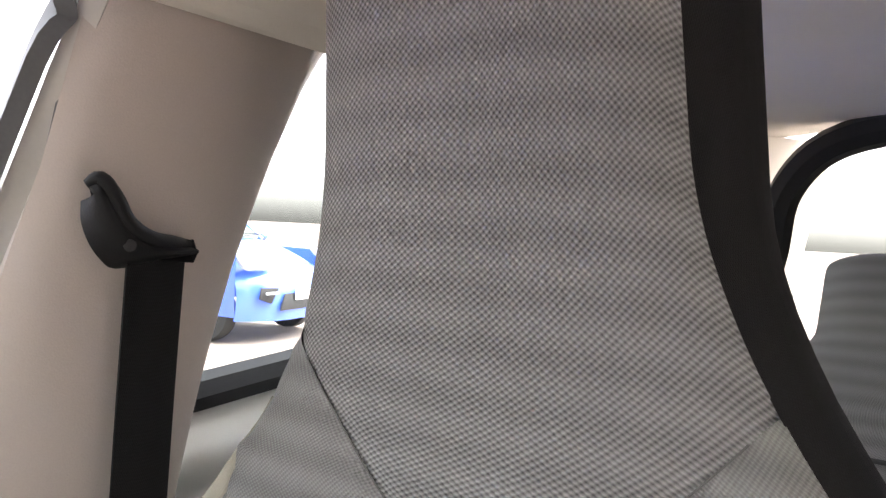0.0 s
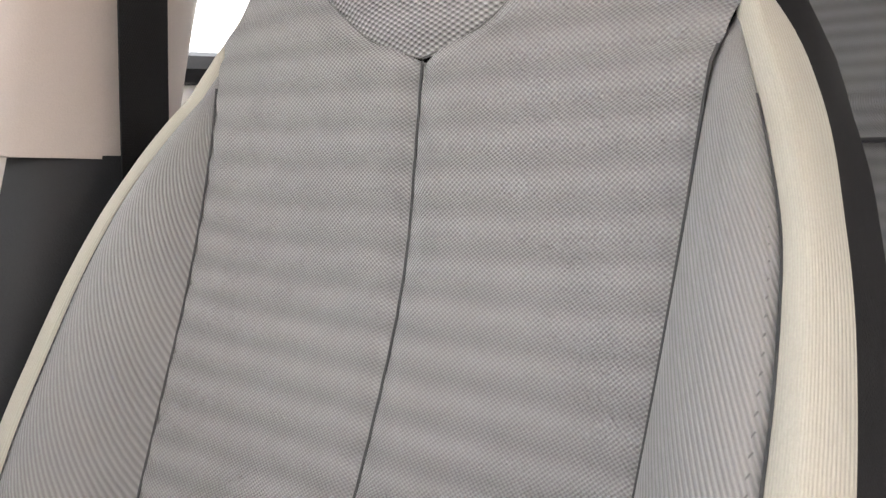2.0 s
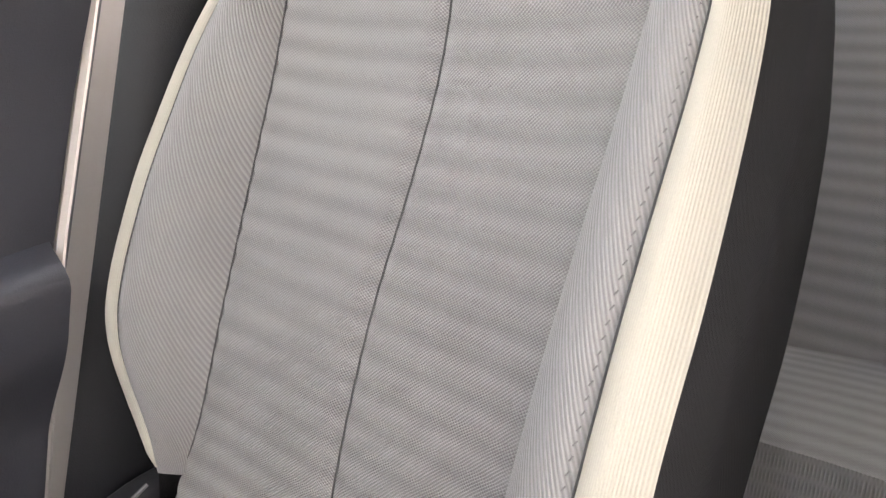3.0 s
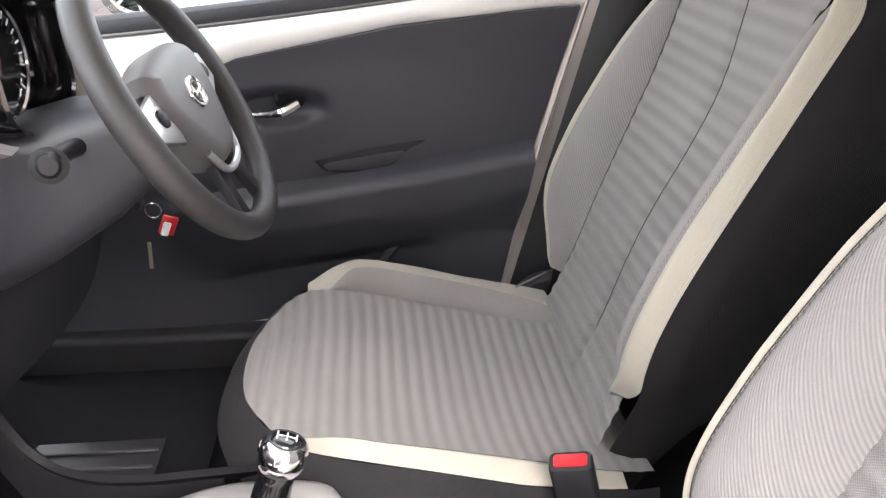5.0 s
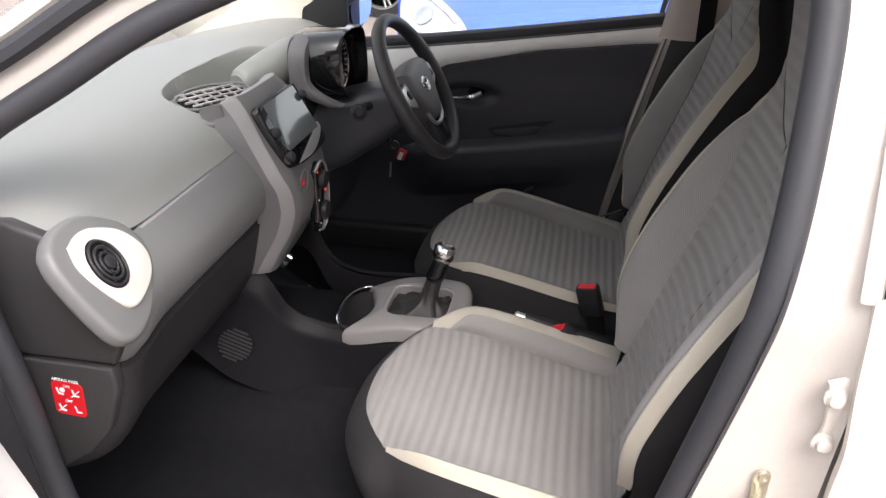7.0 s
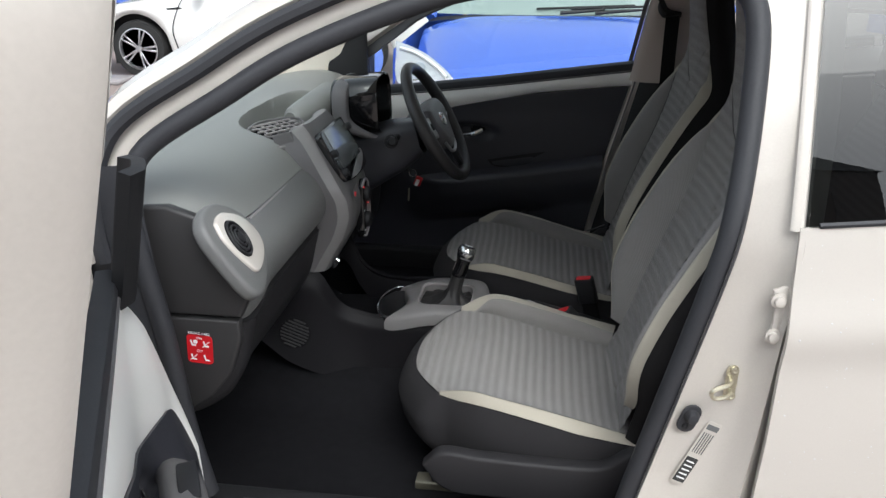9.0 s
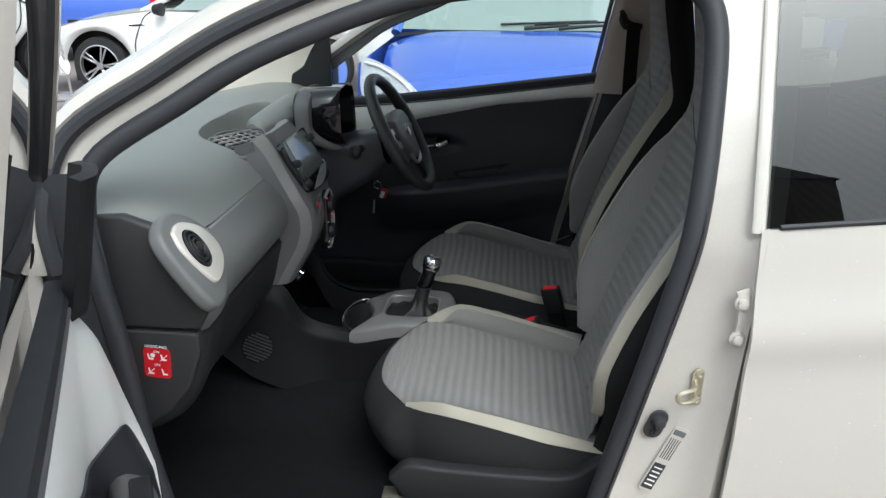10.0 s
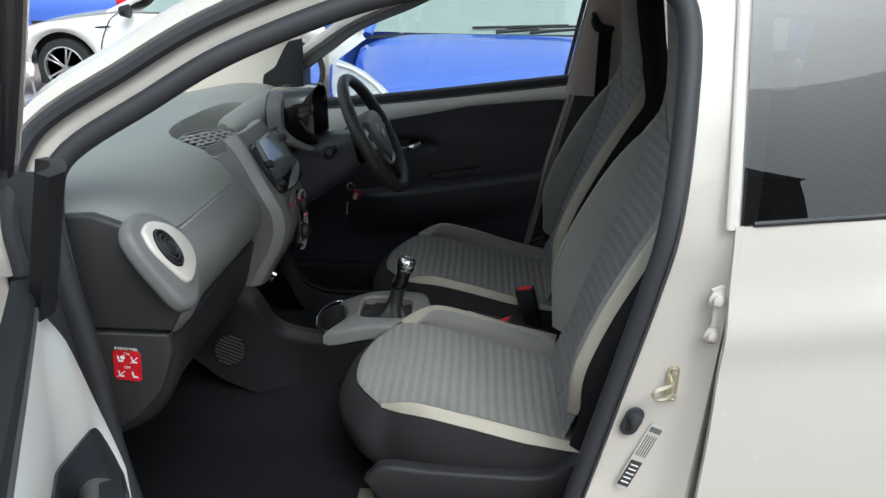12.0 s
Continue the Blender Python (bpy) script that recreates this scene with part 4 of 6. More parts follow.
    mirror = part("door_mirror", lathe([(0.02, -0.10), (0.055, -0.075), (0.072, -0.03), (0.078, 0.0), (0.070, 0.002)], axes(mc, (1, 0, 0), (0, 1, 0)) @ Matrix.Diagonal((1.15, 0.85, 1, 1)), 20), DARKPL, door, "dark door mirror housing")
    part("mirror_glass", slab(disc(0.066, 20), 0.003, axes(mc + Vector((0.003, 0, 0)), (1, -sy * 0.2, 0.02), (0, 1, 0)) @ Matrix.Diagonal((1.15, 0.85, 1, 1))), MIRROR, mirror)
    part("mirror_arm", tube([at(-0.46, 0.74, 1.0), at(-0.47, 0.80, 1.01), mc - Vector((0.03, 0, 0.04))], 0.022, 8, 8), DARKPL, mirror)
    # grip and window switch on the armrest
    if open_side:
        part("armrest_grip", tube([at(-0.20, 0.665, 0.70), at(-0.14, 0.645, 0.745), at(-0.05, 0.632, 0.78), at(0.10, 0.628, 0.80), at(0.30, 0.64, 0.79)], [0.010, 0.024, 0.030, 0.032, 0.02], 12, 24), PLASTIC, door, "grey armrest grip")
        part("window_switch", box(at(-0.02, 0.622, 0.811) - Vector((0.04, 0.014, 0.006)), at(-0.02, 0.622, 0.811) + Vector((0.04, 0.014, 0.010)), 0.004), DARKPL, door, "window lift switch")
    return door


front_door("driver_door", 1, "black-lined driver door with cream top trim, shut")
open_door = front_door("passenger_door", -1, "white passenger door standing wide open")
open_door.rotation_euler = (0, 0, radians(-61.0))

# ---- instrument panel ----
dash = thing("dashboard", "grey grained plastic dashboard with vents, screen and glovebox", "dashboard", at=(-0.6, 0, 0.6))


def end_drop(y):
    return step(0.60, 0.71, abs(y))


def dash_top(u, v):
    y = -0.705 + 1.41 * v
    a = Vector((-1.02 + 0.10 * (y / 0.7) ** 2, 1.0))
    x, z = TOPLINE[round(u * 220)]
    x = x + (a[0] + 1.02) * (1 - u) ** 2
    bowl = step(1.0, 0.92, (abs((y - 0.095) / 0.252) ** 2.6 + abs((x + 0.50) / (0.100 if x < -0.50 else 0.085)) ** 2.6) ** (1 / 2.6))
    z += -0.075 * bowl - 0.012 * end_drop(y) + 0.016 * math.exp(-((y + 0.63) / 0.07) ** 2) * step(0.5, 0.9, u)
    z += 0.03 * step(0.2, 0.5, y) * math.exp(-((x + 0.6) / 0.12) ** 2) * 0.5
    return Vector((x, y, z))


TOPLINE = spline([(-1.02, 0.985), (-0.85, 1.022), (-0.70, 1.038), (-0.58, 1.038), (-0.50, 1.020), (-0.435, 0.985), (-0.392, 0.944)], 220)
part("dash_top", thick(surf(dash_top, 220, 440), 0.012), DASHTOP, dash, "grey grained dash top")
PADLINE = spline([(-0.392, 0.943), (-0.372, 0.930), (-0.347, 0.900), (-0.336, 0.865), (-0.345, 0.82), (-0.372, 0.785)], 24)
LOWLINE = spline([(-0.372, 0.785), (-0.385, 0.74), (-0.41, 0.66), (-0.46, 0.595), (-0.56, 0.555), (-0.72, 0.54)], 24)


def lower(line, n, out=0.0):
    def f(u, v):
        x, z = line[round(u * n)]
        y = -0.698 + (0.698 - 0.16) * v
        bow = 0.016 * math.exp(-((y + 0.66) / 0.07) ** 2)
        return Vector((x + bow - 0.05 * step(-0.66, -0.715, y) + out, y, z))
    return f


part("knee_pad", thick(surf(lower(PADLINE, 24), 24, 40), 0.012), KNEEPL, dash, "smooth grey pad over the glovebox")
# the pad edge only catches light; a lighter bead stands for that glint
part("crease_highlight", tube([(-0.388, -0.535, 0.9395), (-0.389, -0.36, 0.939), (-0.393, -0.182, 0.938)], 0.0030, 6, 10), GREYTRIM, dash, "lighter bead painting in the edge highlight")
part("glovebox", thick(surf(lower(LOWLINE, 24), 24, 40), 0.012), GLOVEPL, dash, "dark glovebox lid")
part("glovebox_handle", slab(rounded(0.058, 0.022, 0.009), 0.012, axes((-0.380, -0.447, 0.734), (0.95, 0, -0.25), (0, 1, 0.25)), 0.004), KNEEPL, dash, "small glovebox latch")

# end face of the panel with its warning label
END_Y = -0.712
end_out = [(-0.56, 1.018), (-0.47, 1.024), (-0.415, 1.005), (-0.375, 0.945), (-0.338, 0.885), (-0.328, 0.850), (-0.352, 0.805), (-0.356, 0.76), (-0.385, 0.68), (-0.43, 0.625), (-0.50, 0.578), (-0.58, 0.57), (-0.60, 0.80)]
face = Matrix(((1, 0, 0, 0), (0, 0, 1, END_Y), (0, 1, 0, 0), (0, 0, 0, 1)))
upper_pts = [(-0.60, 0.805)] + end_out[:7]
lower_pts = [(-0.60, 0.798), (-0.357, 0.798)] + end_out[7:12]
part("end_cover", slab([tuple(p) for p in upper_pts], -0.025, face, 0.008, 3), ENDPL, dash, "charcoal end cover")
flap = part("fuse_flap", slab([tuple(p) for p in lower_pts], -0.025, face, 0.006, 3), ENDPL, dash, "charcoal lower end flap")
lab = Matrix(((1, 0, 0, -0.441), (0, 0, -1, END_Y - 0.0015), (0, 1, 0, 0.733), (0, 0, 0, 1))) @ Matrix.Rotation(radians(-4), 4, "Z")
sticker = tagged(part("airbag_label", slab(rounded(0.052, 0.062, 0.008), 0.0012, lab), RED), "red airbag warning label on the dashboard end", "label")
tagged(sticker, kind="")


def words(name, text, size, m, material, parent):
    cu = bpy.data.curves.new(name, "FONT")
    cu.body, cu.size, cu.align_x, cu.align_y, cu.extrude = text, size, "CENTER", "CENTER", 0.0002
    tmp = new(name, cu)
    me = bpy.data.meshes.new_from_object(tmp.evaluated_get(bpy.context.evaluated_depsgraph_get()))
    bpy.data.objects.remove(tmp)
    bpy.data.curves.remove(cu)
    bm = bmesh.new()
    bm.from_mesh(me)
    bpy.data.meshes.remove(me)
    bm.transform(m)
    return part(name, bm, material, parent, smooth=False)


lift = lambda x, y, k=0.0008: lab @ Matrix.Translation((x, y, k))
words("heading", "AIRBAG PASS.", 0.0075, lift(0.0, 0.0352), WHITEINK, sticker)
words("word_on", "ON", 0.0072, lift(0.0, 0.0245), WHITEINK, sticker)
words("word_off", "OFF", 0.0072, lift(0.0, -0.0035), WHITEINK, sticker)
for x, y in ((-0.013, 0.013), (0.013, 0.013), (-0.013, -0.018), (0.013, -0.018)):
    part("seat_sign", slab([(-0.006, 0.006), (-0.003, 0.007), (-0.001, -0.002), (0.006, -0.003), (0.006, -0.006), (-0.003, -0.006)], 0.0004, lift(x, y)), WHITEINK, sticker, smooth=False)
    if x * y < 0:
        continue
    part("cross_bar", slab([(-0.008, -0.007), (-0.0065, -0.008), (0.008, 0.006), (0.0065, 0.007)], 0.0004, lift(x, y, 0.001)), WHITEINK, sticker, smooth=False)
part("dummy_sign", slab(disc(0.0045, 14), 0.0004, lift(-0.008, 0.0165, 0.001)), WHITEINK, sticker, smooth=False)

# round side vent in its white bezel
vz = Vector((0.815, 0.10, 0.53)).normalized()
vm = axes((-0.362, -0.640, 0.938), vz, (0, 1, 0))
curved = lambda pts, n=48: [tuple(p) for p in spline(pts + pts[:1], n)][:-1]
surround_out = curved([(-0.101, 0.066), (-0.078, 0.082), (-0.045, 0.090), (0.004, 0.085), (0.062, 0.048), (0.082, 0.004), (0.062, -0.040), (0.004, -0.082), (-0.060, -0.100), (-0.098, -0.084), (-0.110, -0.028), (-0.111, 0.036)])
bezel_out = curved([(-0.068, 0.057), (-0.038, 0.065), (-0.006, 0.061), (0.041, 0.036), (0.062, -0.006), (0.044, -0.040), (-0.004, -0.060), (-0.044, -0.062), (-0.063, -0.034), (-0.079, 0.022)])
rim = part("vent_surround", slab(surround_out, 0.03, vm @ Matrix.Translation((0, 0, 0.003)), 0.010, 3), KNEEPL, dash, "grey vent surround")
bez = part("vent_bezel", slab(bezel_out, 0.012, vm @ Matrix.Translation((0, 0, 0.010)), 0.005, 3), PAINT, dash, "white glossy vent bezel")
vent_c = vm @ Matrix.Translation((-0.032, 0.008, 0.0104))
part("vent_well", slab(disc(0.037, 32), 0.004, vent_c @ Matrix.Translation((0, 0, 0.0008)) @ Matrix.Diagonal((0.92, 1.08, 1, 1)), 0.0005), CARPET, bez, "black round air vent")
for k, r in enumerate((0.033, 0.024, 0.015)):
    part("vent_ring", tube([vent_c @ Vector((0.92 * r * math.cos(a) - 0.002 * k, 1.08 * r * math.sin(a), 0.002 + 0.002 * k)) for a in [2 * math.pi * i / 32 for i in range(32)]], 0.0026, 8, closed=True), DARKPL, bez)
part("vent_hub", lathe([(0.011, 0.0), (0.011, 0.007), (0.008, 0.009), (0.002, 0.0095)], vent_c, 24), DARKPL, bez)
part("vent_bar", box((-0.030, -0.002, 0.001), (0.030, 0.002, 0.005), 0.001, 1, vent_c @ Matrix.Rotation(radians(60), 4, "Z")), DARKPL, bez)

# upper middle vent grille
gm = axes((-0.500, -0.026, 1.011), (0.14, -0.05, 0.98), (0.46, 0.89, 0))
grille_out = [(-0.100, -0.036), (-0.062, -0.052), (0.050, -0.034), (0.092, 0.006), (0.078, 0.036), (-0.015, 0.052), (-0.090, 0.014)]
shelf_out = [tuple(p) for p in spline([(-0.572, -0.128), (-0.535, -0.166), (-0.505, -0.176), (-0.466, -0.180), (-0.430, -0.164), (-0.424, -0.110), (-0.440, 0.0), (-0.452, 0.075), (-0.520, 0.085), (-0.575, -0.04), (-0.572, -0.128)], 60)][:-1]
shm = Matrix.Translation((-0.49, -0.05, 0)) @ axes((0, 0, 1.006), (0.10, -0.04, 0.99), (1, 0, 0)) @ Matrix.Translation((0.49, 0.05, 0))
shelf = part("vent_shelf", slab(shelf_out, 0.060, shm @ Matrix.Translation((0, 0, -0.006)), 0.004, 2), FASCIA, dash, "grey shelf round the upper vent")
part("shelf_lip", tube([shm @ Vector((x, y, -0.004)) for x, y in spline([(-0.566, -0.130), (-0.535, -0.160), (-0.505, -0.171), (-0.466, -0.175), (-0.434, -0.160), (-0.428, -0.110), (-0.442, 0.0)], 40)], 0.0042, 8), BORDERTRIM, shelf)
vent = part("top_vent", slab(grille_out, 0.004, gm @ Matrix.Translation((0, 0, -0.006)), 0.001), CARPET, dash, "grey slatted upper vent")
part("vent_rim", tube([gm @ Vector((x, y, 0)) for x, y in spline(grille_out + grille_out[:1], 48)], 0.0035, 8), PLASTIC, vent)
for k in range(4):
    y = -0.032 + 0.0205 * k
    part("slat", box((-0.084 + 0.2 * abs(y), y - 0.0022, -0.002), (0.080 - 0.3 * abs(y), y + 0.0022, 0.003), 0.001, 1, gm), GREYTRIM, vent)
for k in range(6):
    x = -0.060 + 0.025 * k
    part("slat", box((x - 0.0022, -0.038, -0.002), (x + 0.0022, 0.036, 0.0015), 0.001, 1, gm), GREYTRIM, vent)

# centre stack
stack_x = eased([0.64, 0.70, 0.76, 0.81, 0.86, 0.90, 1.02, 1.06, 1.08], [-0.360, -0.326, -0.290, -0.273, -0.274, -0.294, -0.362, -0.396, -0.46], 0.014)
stack_l = eased([0.64, 0.66, 0.74, 0.81, 0.89, 0.96, 1.03, 1.08], [-0.142, -0.150, -0.153, -0.160, -0.172, -0.162, -0.144, -0.138], 0.012)
stack_r = eased([0.64, 0.66, 0.70, 0.74, 0.80, 0.86, 0.90, 0.96, 1.02, 1.05, 1.08], [-0.05, -0.035, -0.01, 0.005, 0.016, 0.030, 0.058, 0.072, 0.062, 0.050, 0.03], 0.01)


def stack_face(u, v):
    k = round(u * 24)
    t = min(max((k - 4) / 16, 0), 1)
    z = 0.655 + 0.39 * min(v / 0.9, 1) + 0.035 * t * max(0, 1 - v / 0.9)
    l, r = stack_l(z), stack_r(z)
    y = l + (r - l) * t
    x = stack_x(z) - 0.010 * ((2 * t - 1) ** 8)
    deep = [0.075, 0.026, 0.012, 0.001, 0, 0, 0.006, 0.026, 0.055, 0.10]
    if v > 0.9:
        w = (v - 0.9) / 0.1
        x -= 0.036 * w
        deep = [d * (1 - 0.65 * w) for d in deep]
        z -= 0.018 * w ** 2
    if k < 4:
        x -= deep[k]
        y += [-0.014, -0.013, -0.007, -0.001][k]
        z -= [0.030, 0.014, 0.005, 0.0][k] * step(0.96, 1.05, z)
    if k > 20:
        x -= deep[k - 15]
        y += [0, 0.005, 0.010, 0.012, 0.012][k - 20]
        z -= [0, 0.003, 0.016, 0.045, 0.07][k - 20] * step(0.96, 1.05, z)
    return Vector((x, y, z))


stack = part("centre_fascia", thick(surf(lambda u, v: stack_face((4 + 20 * u) / 24, 0.9 * v), 20, 54), 0.006), FASCIA, dash, "charcoal centre stack face")
# border, top and side take other tones to paint in light and shade
part("fascia_border", thick(surf(lambda u, v: stack_face((1 + 3 * round(3 * u) / 3) / 24, v), 3, 60), 0.006), BORDERTRIM, stack, "stack border, painted lighter as if lit")
part("fascia_side", thick(surf(lambda u, v: stack_face(u / 24, v), 1, 60), 0.006), PLASTIC, stack, "stack side, painted darker as if in shade")
part("fascia_top", thick(surf(lambda u, v: stack_face((4 + 20 * u) / 24, 0.9 + 0.1 * v), 20, 6), 0.006), BORDERTRIM, stack, "stack top, painted lighter as if lit")
sm = axes((-0.322, -0.046, 0.966), (0.880, 0.0, 0.475), (0, 1, 0))
bez_out = [tuple(p) for p in spline([(-0.108, 0.066), (0.0, 0.069), (0.108, 0.066), (0.118, 0.055), (0.121, -0.02), (0.116, -0.058), (0.095, -0.078), (0.0, -0.082), (-0.090, -0.074), (-0.112, -0.055), (-0.119, 0.0), (-0.118, 0.055), (-0.108, 0.066)], 72)][:-1]
lean = lambda pts: [(x * (0.89 - 0.6 * y), y) for x, y in pts]
bez_out = lean(bez_out)
bezel = part("screen_bezel", slab(bez_out, 0.02, sm @ Matrix.Translation((0, 0, 0.003)), 0.004, 2), PIANO, dash, "glossy black screen frame")
part("screen_panel", slab(lean(rounded(0.186, 0.104, 0.006)), 0.002, sm @ Matrix.Translation((0.006, 0.010, 0.0048))), SCREEN, bezel, "switched-off glossy touch screen, sky reflection painted in grey")
for x, y in ((0.094, 0.034), (-0.094, 0.004), (-0.094, -0.050)):
    part("screen_knob", lathe([(0.010, 0), (0.010, 0.010), (0.008, 0.013), (0.003, 0.0135)], sm @ Matrix.Translation((x, y, 0.003)), 20), DARKPL, bezel, "round black knob")
for k in range(4):
    part("screen_button", box((-0.100, -0.038 + 0.008 * k - 0.001, 0.003), (-0.089, -0.033 + 0.008 * k, 0.0055), 0.002, 1, sm), DARKPL, bezel)
part("screen_swoosh", slab(lean([tuple(p) for p in spline([(-0.072, -0.074), (-0.02, -0.062), (0.05, -0.047), (0.106, -0.032), (0.108, -0.048), (0.06, -0.068), (0.0, -0.078), (-0.072, -0.074)], 40)][:-1]), 0.002, sm @ Matrix.Translation((0, 0, 0.0045))), SILVER, bezel, "silver swoosh under the screen")
hz = axes((-0.2735, -0.126, 0.870), (0.97, 0, -0.05), (0, 1, 0))
haz = part("hazard_dish", lathe([(0.025, 0.001), (0.023, 0.003), (0.018, -0.001), (0.002, -0.003)], hz, 28), FASCIA, dash, "dished grey button seat")
part("hazard_button", slab(rounded(0.008, 0.013, 0.003), 0.004, hz @ Matrix.Translation((-0.012, 0, 0.006)), 0.001), RED, haz, "red warning light button")
cm = axes((-0.2755, -0.042, 0.803), (0.97, 0.0, 0.0), (0, 1, 0)) @ Matrix.Diagonal((0.86, 0.86, 1, 1))
clim = part("climate_panel", slab([tuple(p) for p in spline([(-0.035, 0.075), (0.010, 0.088), (0.043, 0.060), (0.052, -0.01), (0.040, -0.062), (0.0, -0.090), (-0.035, -0.083), (-0.035, 0.0), (-0.035, 0.075)], 40)][:-1], 0.02, cm @ Matrix.Translation((0, 0, 0.008)), 0.003, 2), PIANO, dash, "black climate panel with dials")
for y, r in ((0.043, 0.024), (-0.041, 0.024)):
    part("dial", lathe([(r, 0), (r, 0.006), (r * 0.86, 0.011), (r * 0.5, 0.012), (0.003, 0.011)], cm @ Matrix.Translation((0.004, y, 0.008)), 26), DARKPL, clim, "round climate dial")
for x, y in ((-0.022, 0.070), (0.024, 0.006), (-0.026, -0.004), (-0.026, -0.068), (0.028, -0.068)):
    part("lamp", slab(disc(0.0028, 10), 0.001, cm @ Matrix.Translation((x, y, 0.0095))), REDLIT if y > 0 else WHITEINK, clim)
part("panel_ring", tube([cm @ Vector((*p, 0.007)) for p in spline([(-0.035, 0.075), (0.010, 0.088), (0.043, 0.060), (0.052, -0.01), (0.040, -0.062), (0.0, -0.090), (-0.035, -0.083)], 40)], 0.003, 6), GREYTRIM, clim)
for k in (0, 1):
    part("socket", lathe([(0.010, -0.02), (0.010, 0.0), (0.007, 0.001), (0.003, -0.004)], axes((-0.345, -0.095 + 0.03 * k, 0.648), (0.8, 0, -0.6), (0, 1, 0)), 16), CHROME if k else DARKPL, dash, "small round socket")

# instrument pod, cowl, column
def pod_ring(x, cy, cz, ry, rz, tilt, n=32):
    return [(x - tilt * math.sin(a) * rz, cy + ry * math.copysign(abs(math.cos(a)) ** 0.55, math.cos(a)), cz + rz * math.copysign(abs(math.sin(a)) ** 0.55, math.sin(a))) for a in [2 * math.pi * k / n for k in range(n)]]


def loft(rings):
    n = len(rings[0])
    m = len(rings) - 1
    return surf(lambda u, v: Vector(rings[round(v * m)][round(u * n) % n]), n, m, closed_u=True)


cradle_rise = [0.0, 0.014, 0.018, 0.018, 0.014, 0.0]
cradle_x = [-0.414, -0.410, -0.402, -0.378, -0.369, -0.364]


def cradle(u, v):
    a, k = radians(72 + 150 * u), round(v * 5)
    c, s = math.cos(a), math.sin(a)
    ry, rz = 0.116 + cradle_rise[k], 0.080 + cradle_rise[k] * 0.5
    return Vector((cradle_x[k] + 0.12 * max(0, -s), 0.304 + ry * math.copysign(abs(c) ** 0.55, c), 1.001 + rz * math.copysign(abs(s) ** 0.55, s)))


part("pod_cradle", thick(surf(cradle, 40, 5), 0.006), PLASTIC, dash, "grey arch beside the instruments")
part("cowl_hump", tube([(-0.46, 0.34, 1.010), (-0.475, 0.22, 1.006), (-0.505, 0.135, 0.996), (-0.513, 0.115, 0.994)], [0.056, 0.050, 0.038, 0.024], 20, 24), DASHTOP, dash, "rounded grey hump")
pod = thing("instrument_pod", "black glossy instrument pod behind the steering wheel", "instrument cluster", at=(-0.40, 0.305, 0.93))
part("pod_shell", thick(loft([pod_ring(-0.42, 0.302, 1.010, 0.104, 0.078, 0.0), pod_ring(-0.37, 0.302, 1.013, 0.106, 0.081, 0.0), pod_ring(-0.292, 0.302, 1.016, 0.104, 0.084, 0.06), pod_ring(-0.284, 0.302, 1.016, 0.101, 0.082, 0.06), pod_ring(-0.287, 0.302, 1.016, 0.096, 0.077, 0.06), pod_ring(-0.335, 0.302, 1.012, 0.090, 0.072, 0.05)]), 0.002), PIANO, pod, "gloss black hooded shell")
fm = axes((-0.330, 0.302, 1.013), (0.998, 0, 0.05), (0, 1, 0))
dial = part("gauge_face", slab(disc(0.098, 36), 0.004, fm @ Matrix.Diagonal((1, 0.80, 1, 1))), PIANO, pod, "dark gauge face")
part("gauge_ring", tube([fm @ Vector((0.070 * math.cos(a), 0.070 * math.sin(a), 0.003)) for a in [2 * math.pi * k / 40 for k in range(40)]], 0.003, 6, closed=True), CHROME, dial)
for k in range(21):
    a = radians(225 - 270 * k / 20)
    part("tick", box((0.054, -0.001, 0.002), (0.064, 0.001, 0.003), 0, 1, fm @ Matrix.Rotation(a, 4, "Z")), WHITEINK, dial, smooth=False)
part("needle", box((0.0, -0.001, 0.004), (0.052, 0.001, 0.005), 0, 1, fm @ Matrix.Rotation(radians(225), 4, "Z")), RED, dial, smooth=False)
part("driver_knee_panel", thick(surf(lambda u, v: Vector((-0.36 - 0.04 * math.cos(u * 3) + 0.05 * math.sin(math.pi * v) - 0.10 * u, 0.115 + 0.59 * v, 0.965 - 0.36 * u)), 16, 20), 0.012), DARKPL, dash, "dark driver knee panel")
part("panel_end_driver", thick(surf(lambda u, v: Vector((-0.62 + 0.20 * u, 0.705, 0.55 + 0.48 * v)), 6, 6), 0.01), DARKPL, dash)

# ---- steering wheel ----
wheel = thing("steering_wheel", "black leather three-spoke steering wheel with silver inserts", "steering wheel", at=(-0.10, 0.302, 0.948))
WT = radians(28.5)
wax = Vector((math.cos(WT), 0, math.sin(WT)))
wm = axes((-0.127, 0.311, 0.959), wax, (0, 1, 0))
ring = [wm @ Vector((0.181 * math.cos(a), 0.176 * math.sin(a), 0.0)) for a in [2 * math.pi * k / 72 for k in range(72)]]
part("wheel_rim", tube(ring, [0.0178 + 0.0015 * math.cos(2 * math.pi * k / 36) for k in range(72)], 14, closed=True), LEATHER, wheel, "black leather rim")
hub_out = [tuple(p) for p in spline([(-0.085, 0.045), (0.0, 0.056), (0.085, 0.045), (0.092, 0.0), (0.060, -0.052), (0.028, -0.080), (-0.028, -0.080), (-0.060, -0.052), (-0.092, 0.0), (-0.085, 0.045)], 54)][:-1]
hub_out = [(1.1 * x, 1.12 * y + 0.004) for x, y in hub_out]
hub = part("hub", slab(hub_out, 0.06, wm @ Matrix.Translation((0, 0, 0.020)), 0.022, 5), PLASTIC, wheel, "charcoal airbag hub")
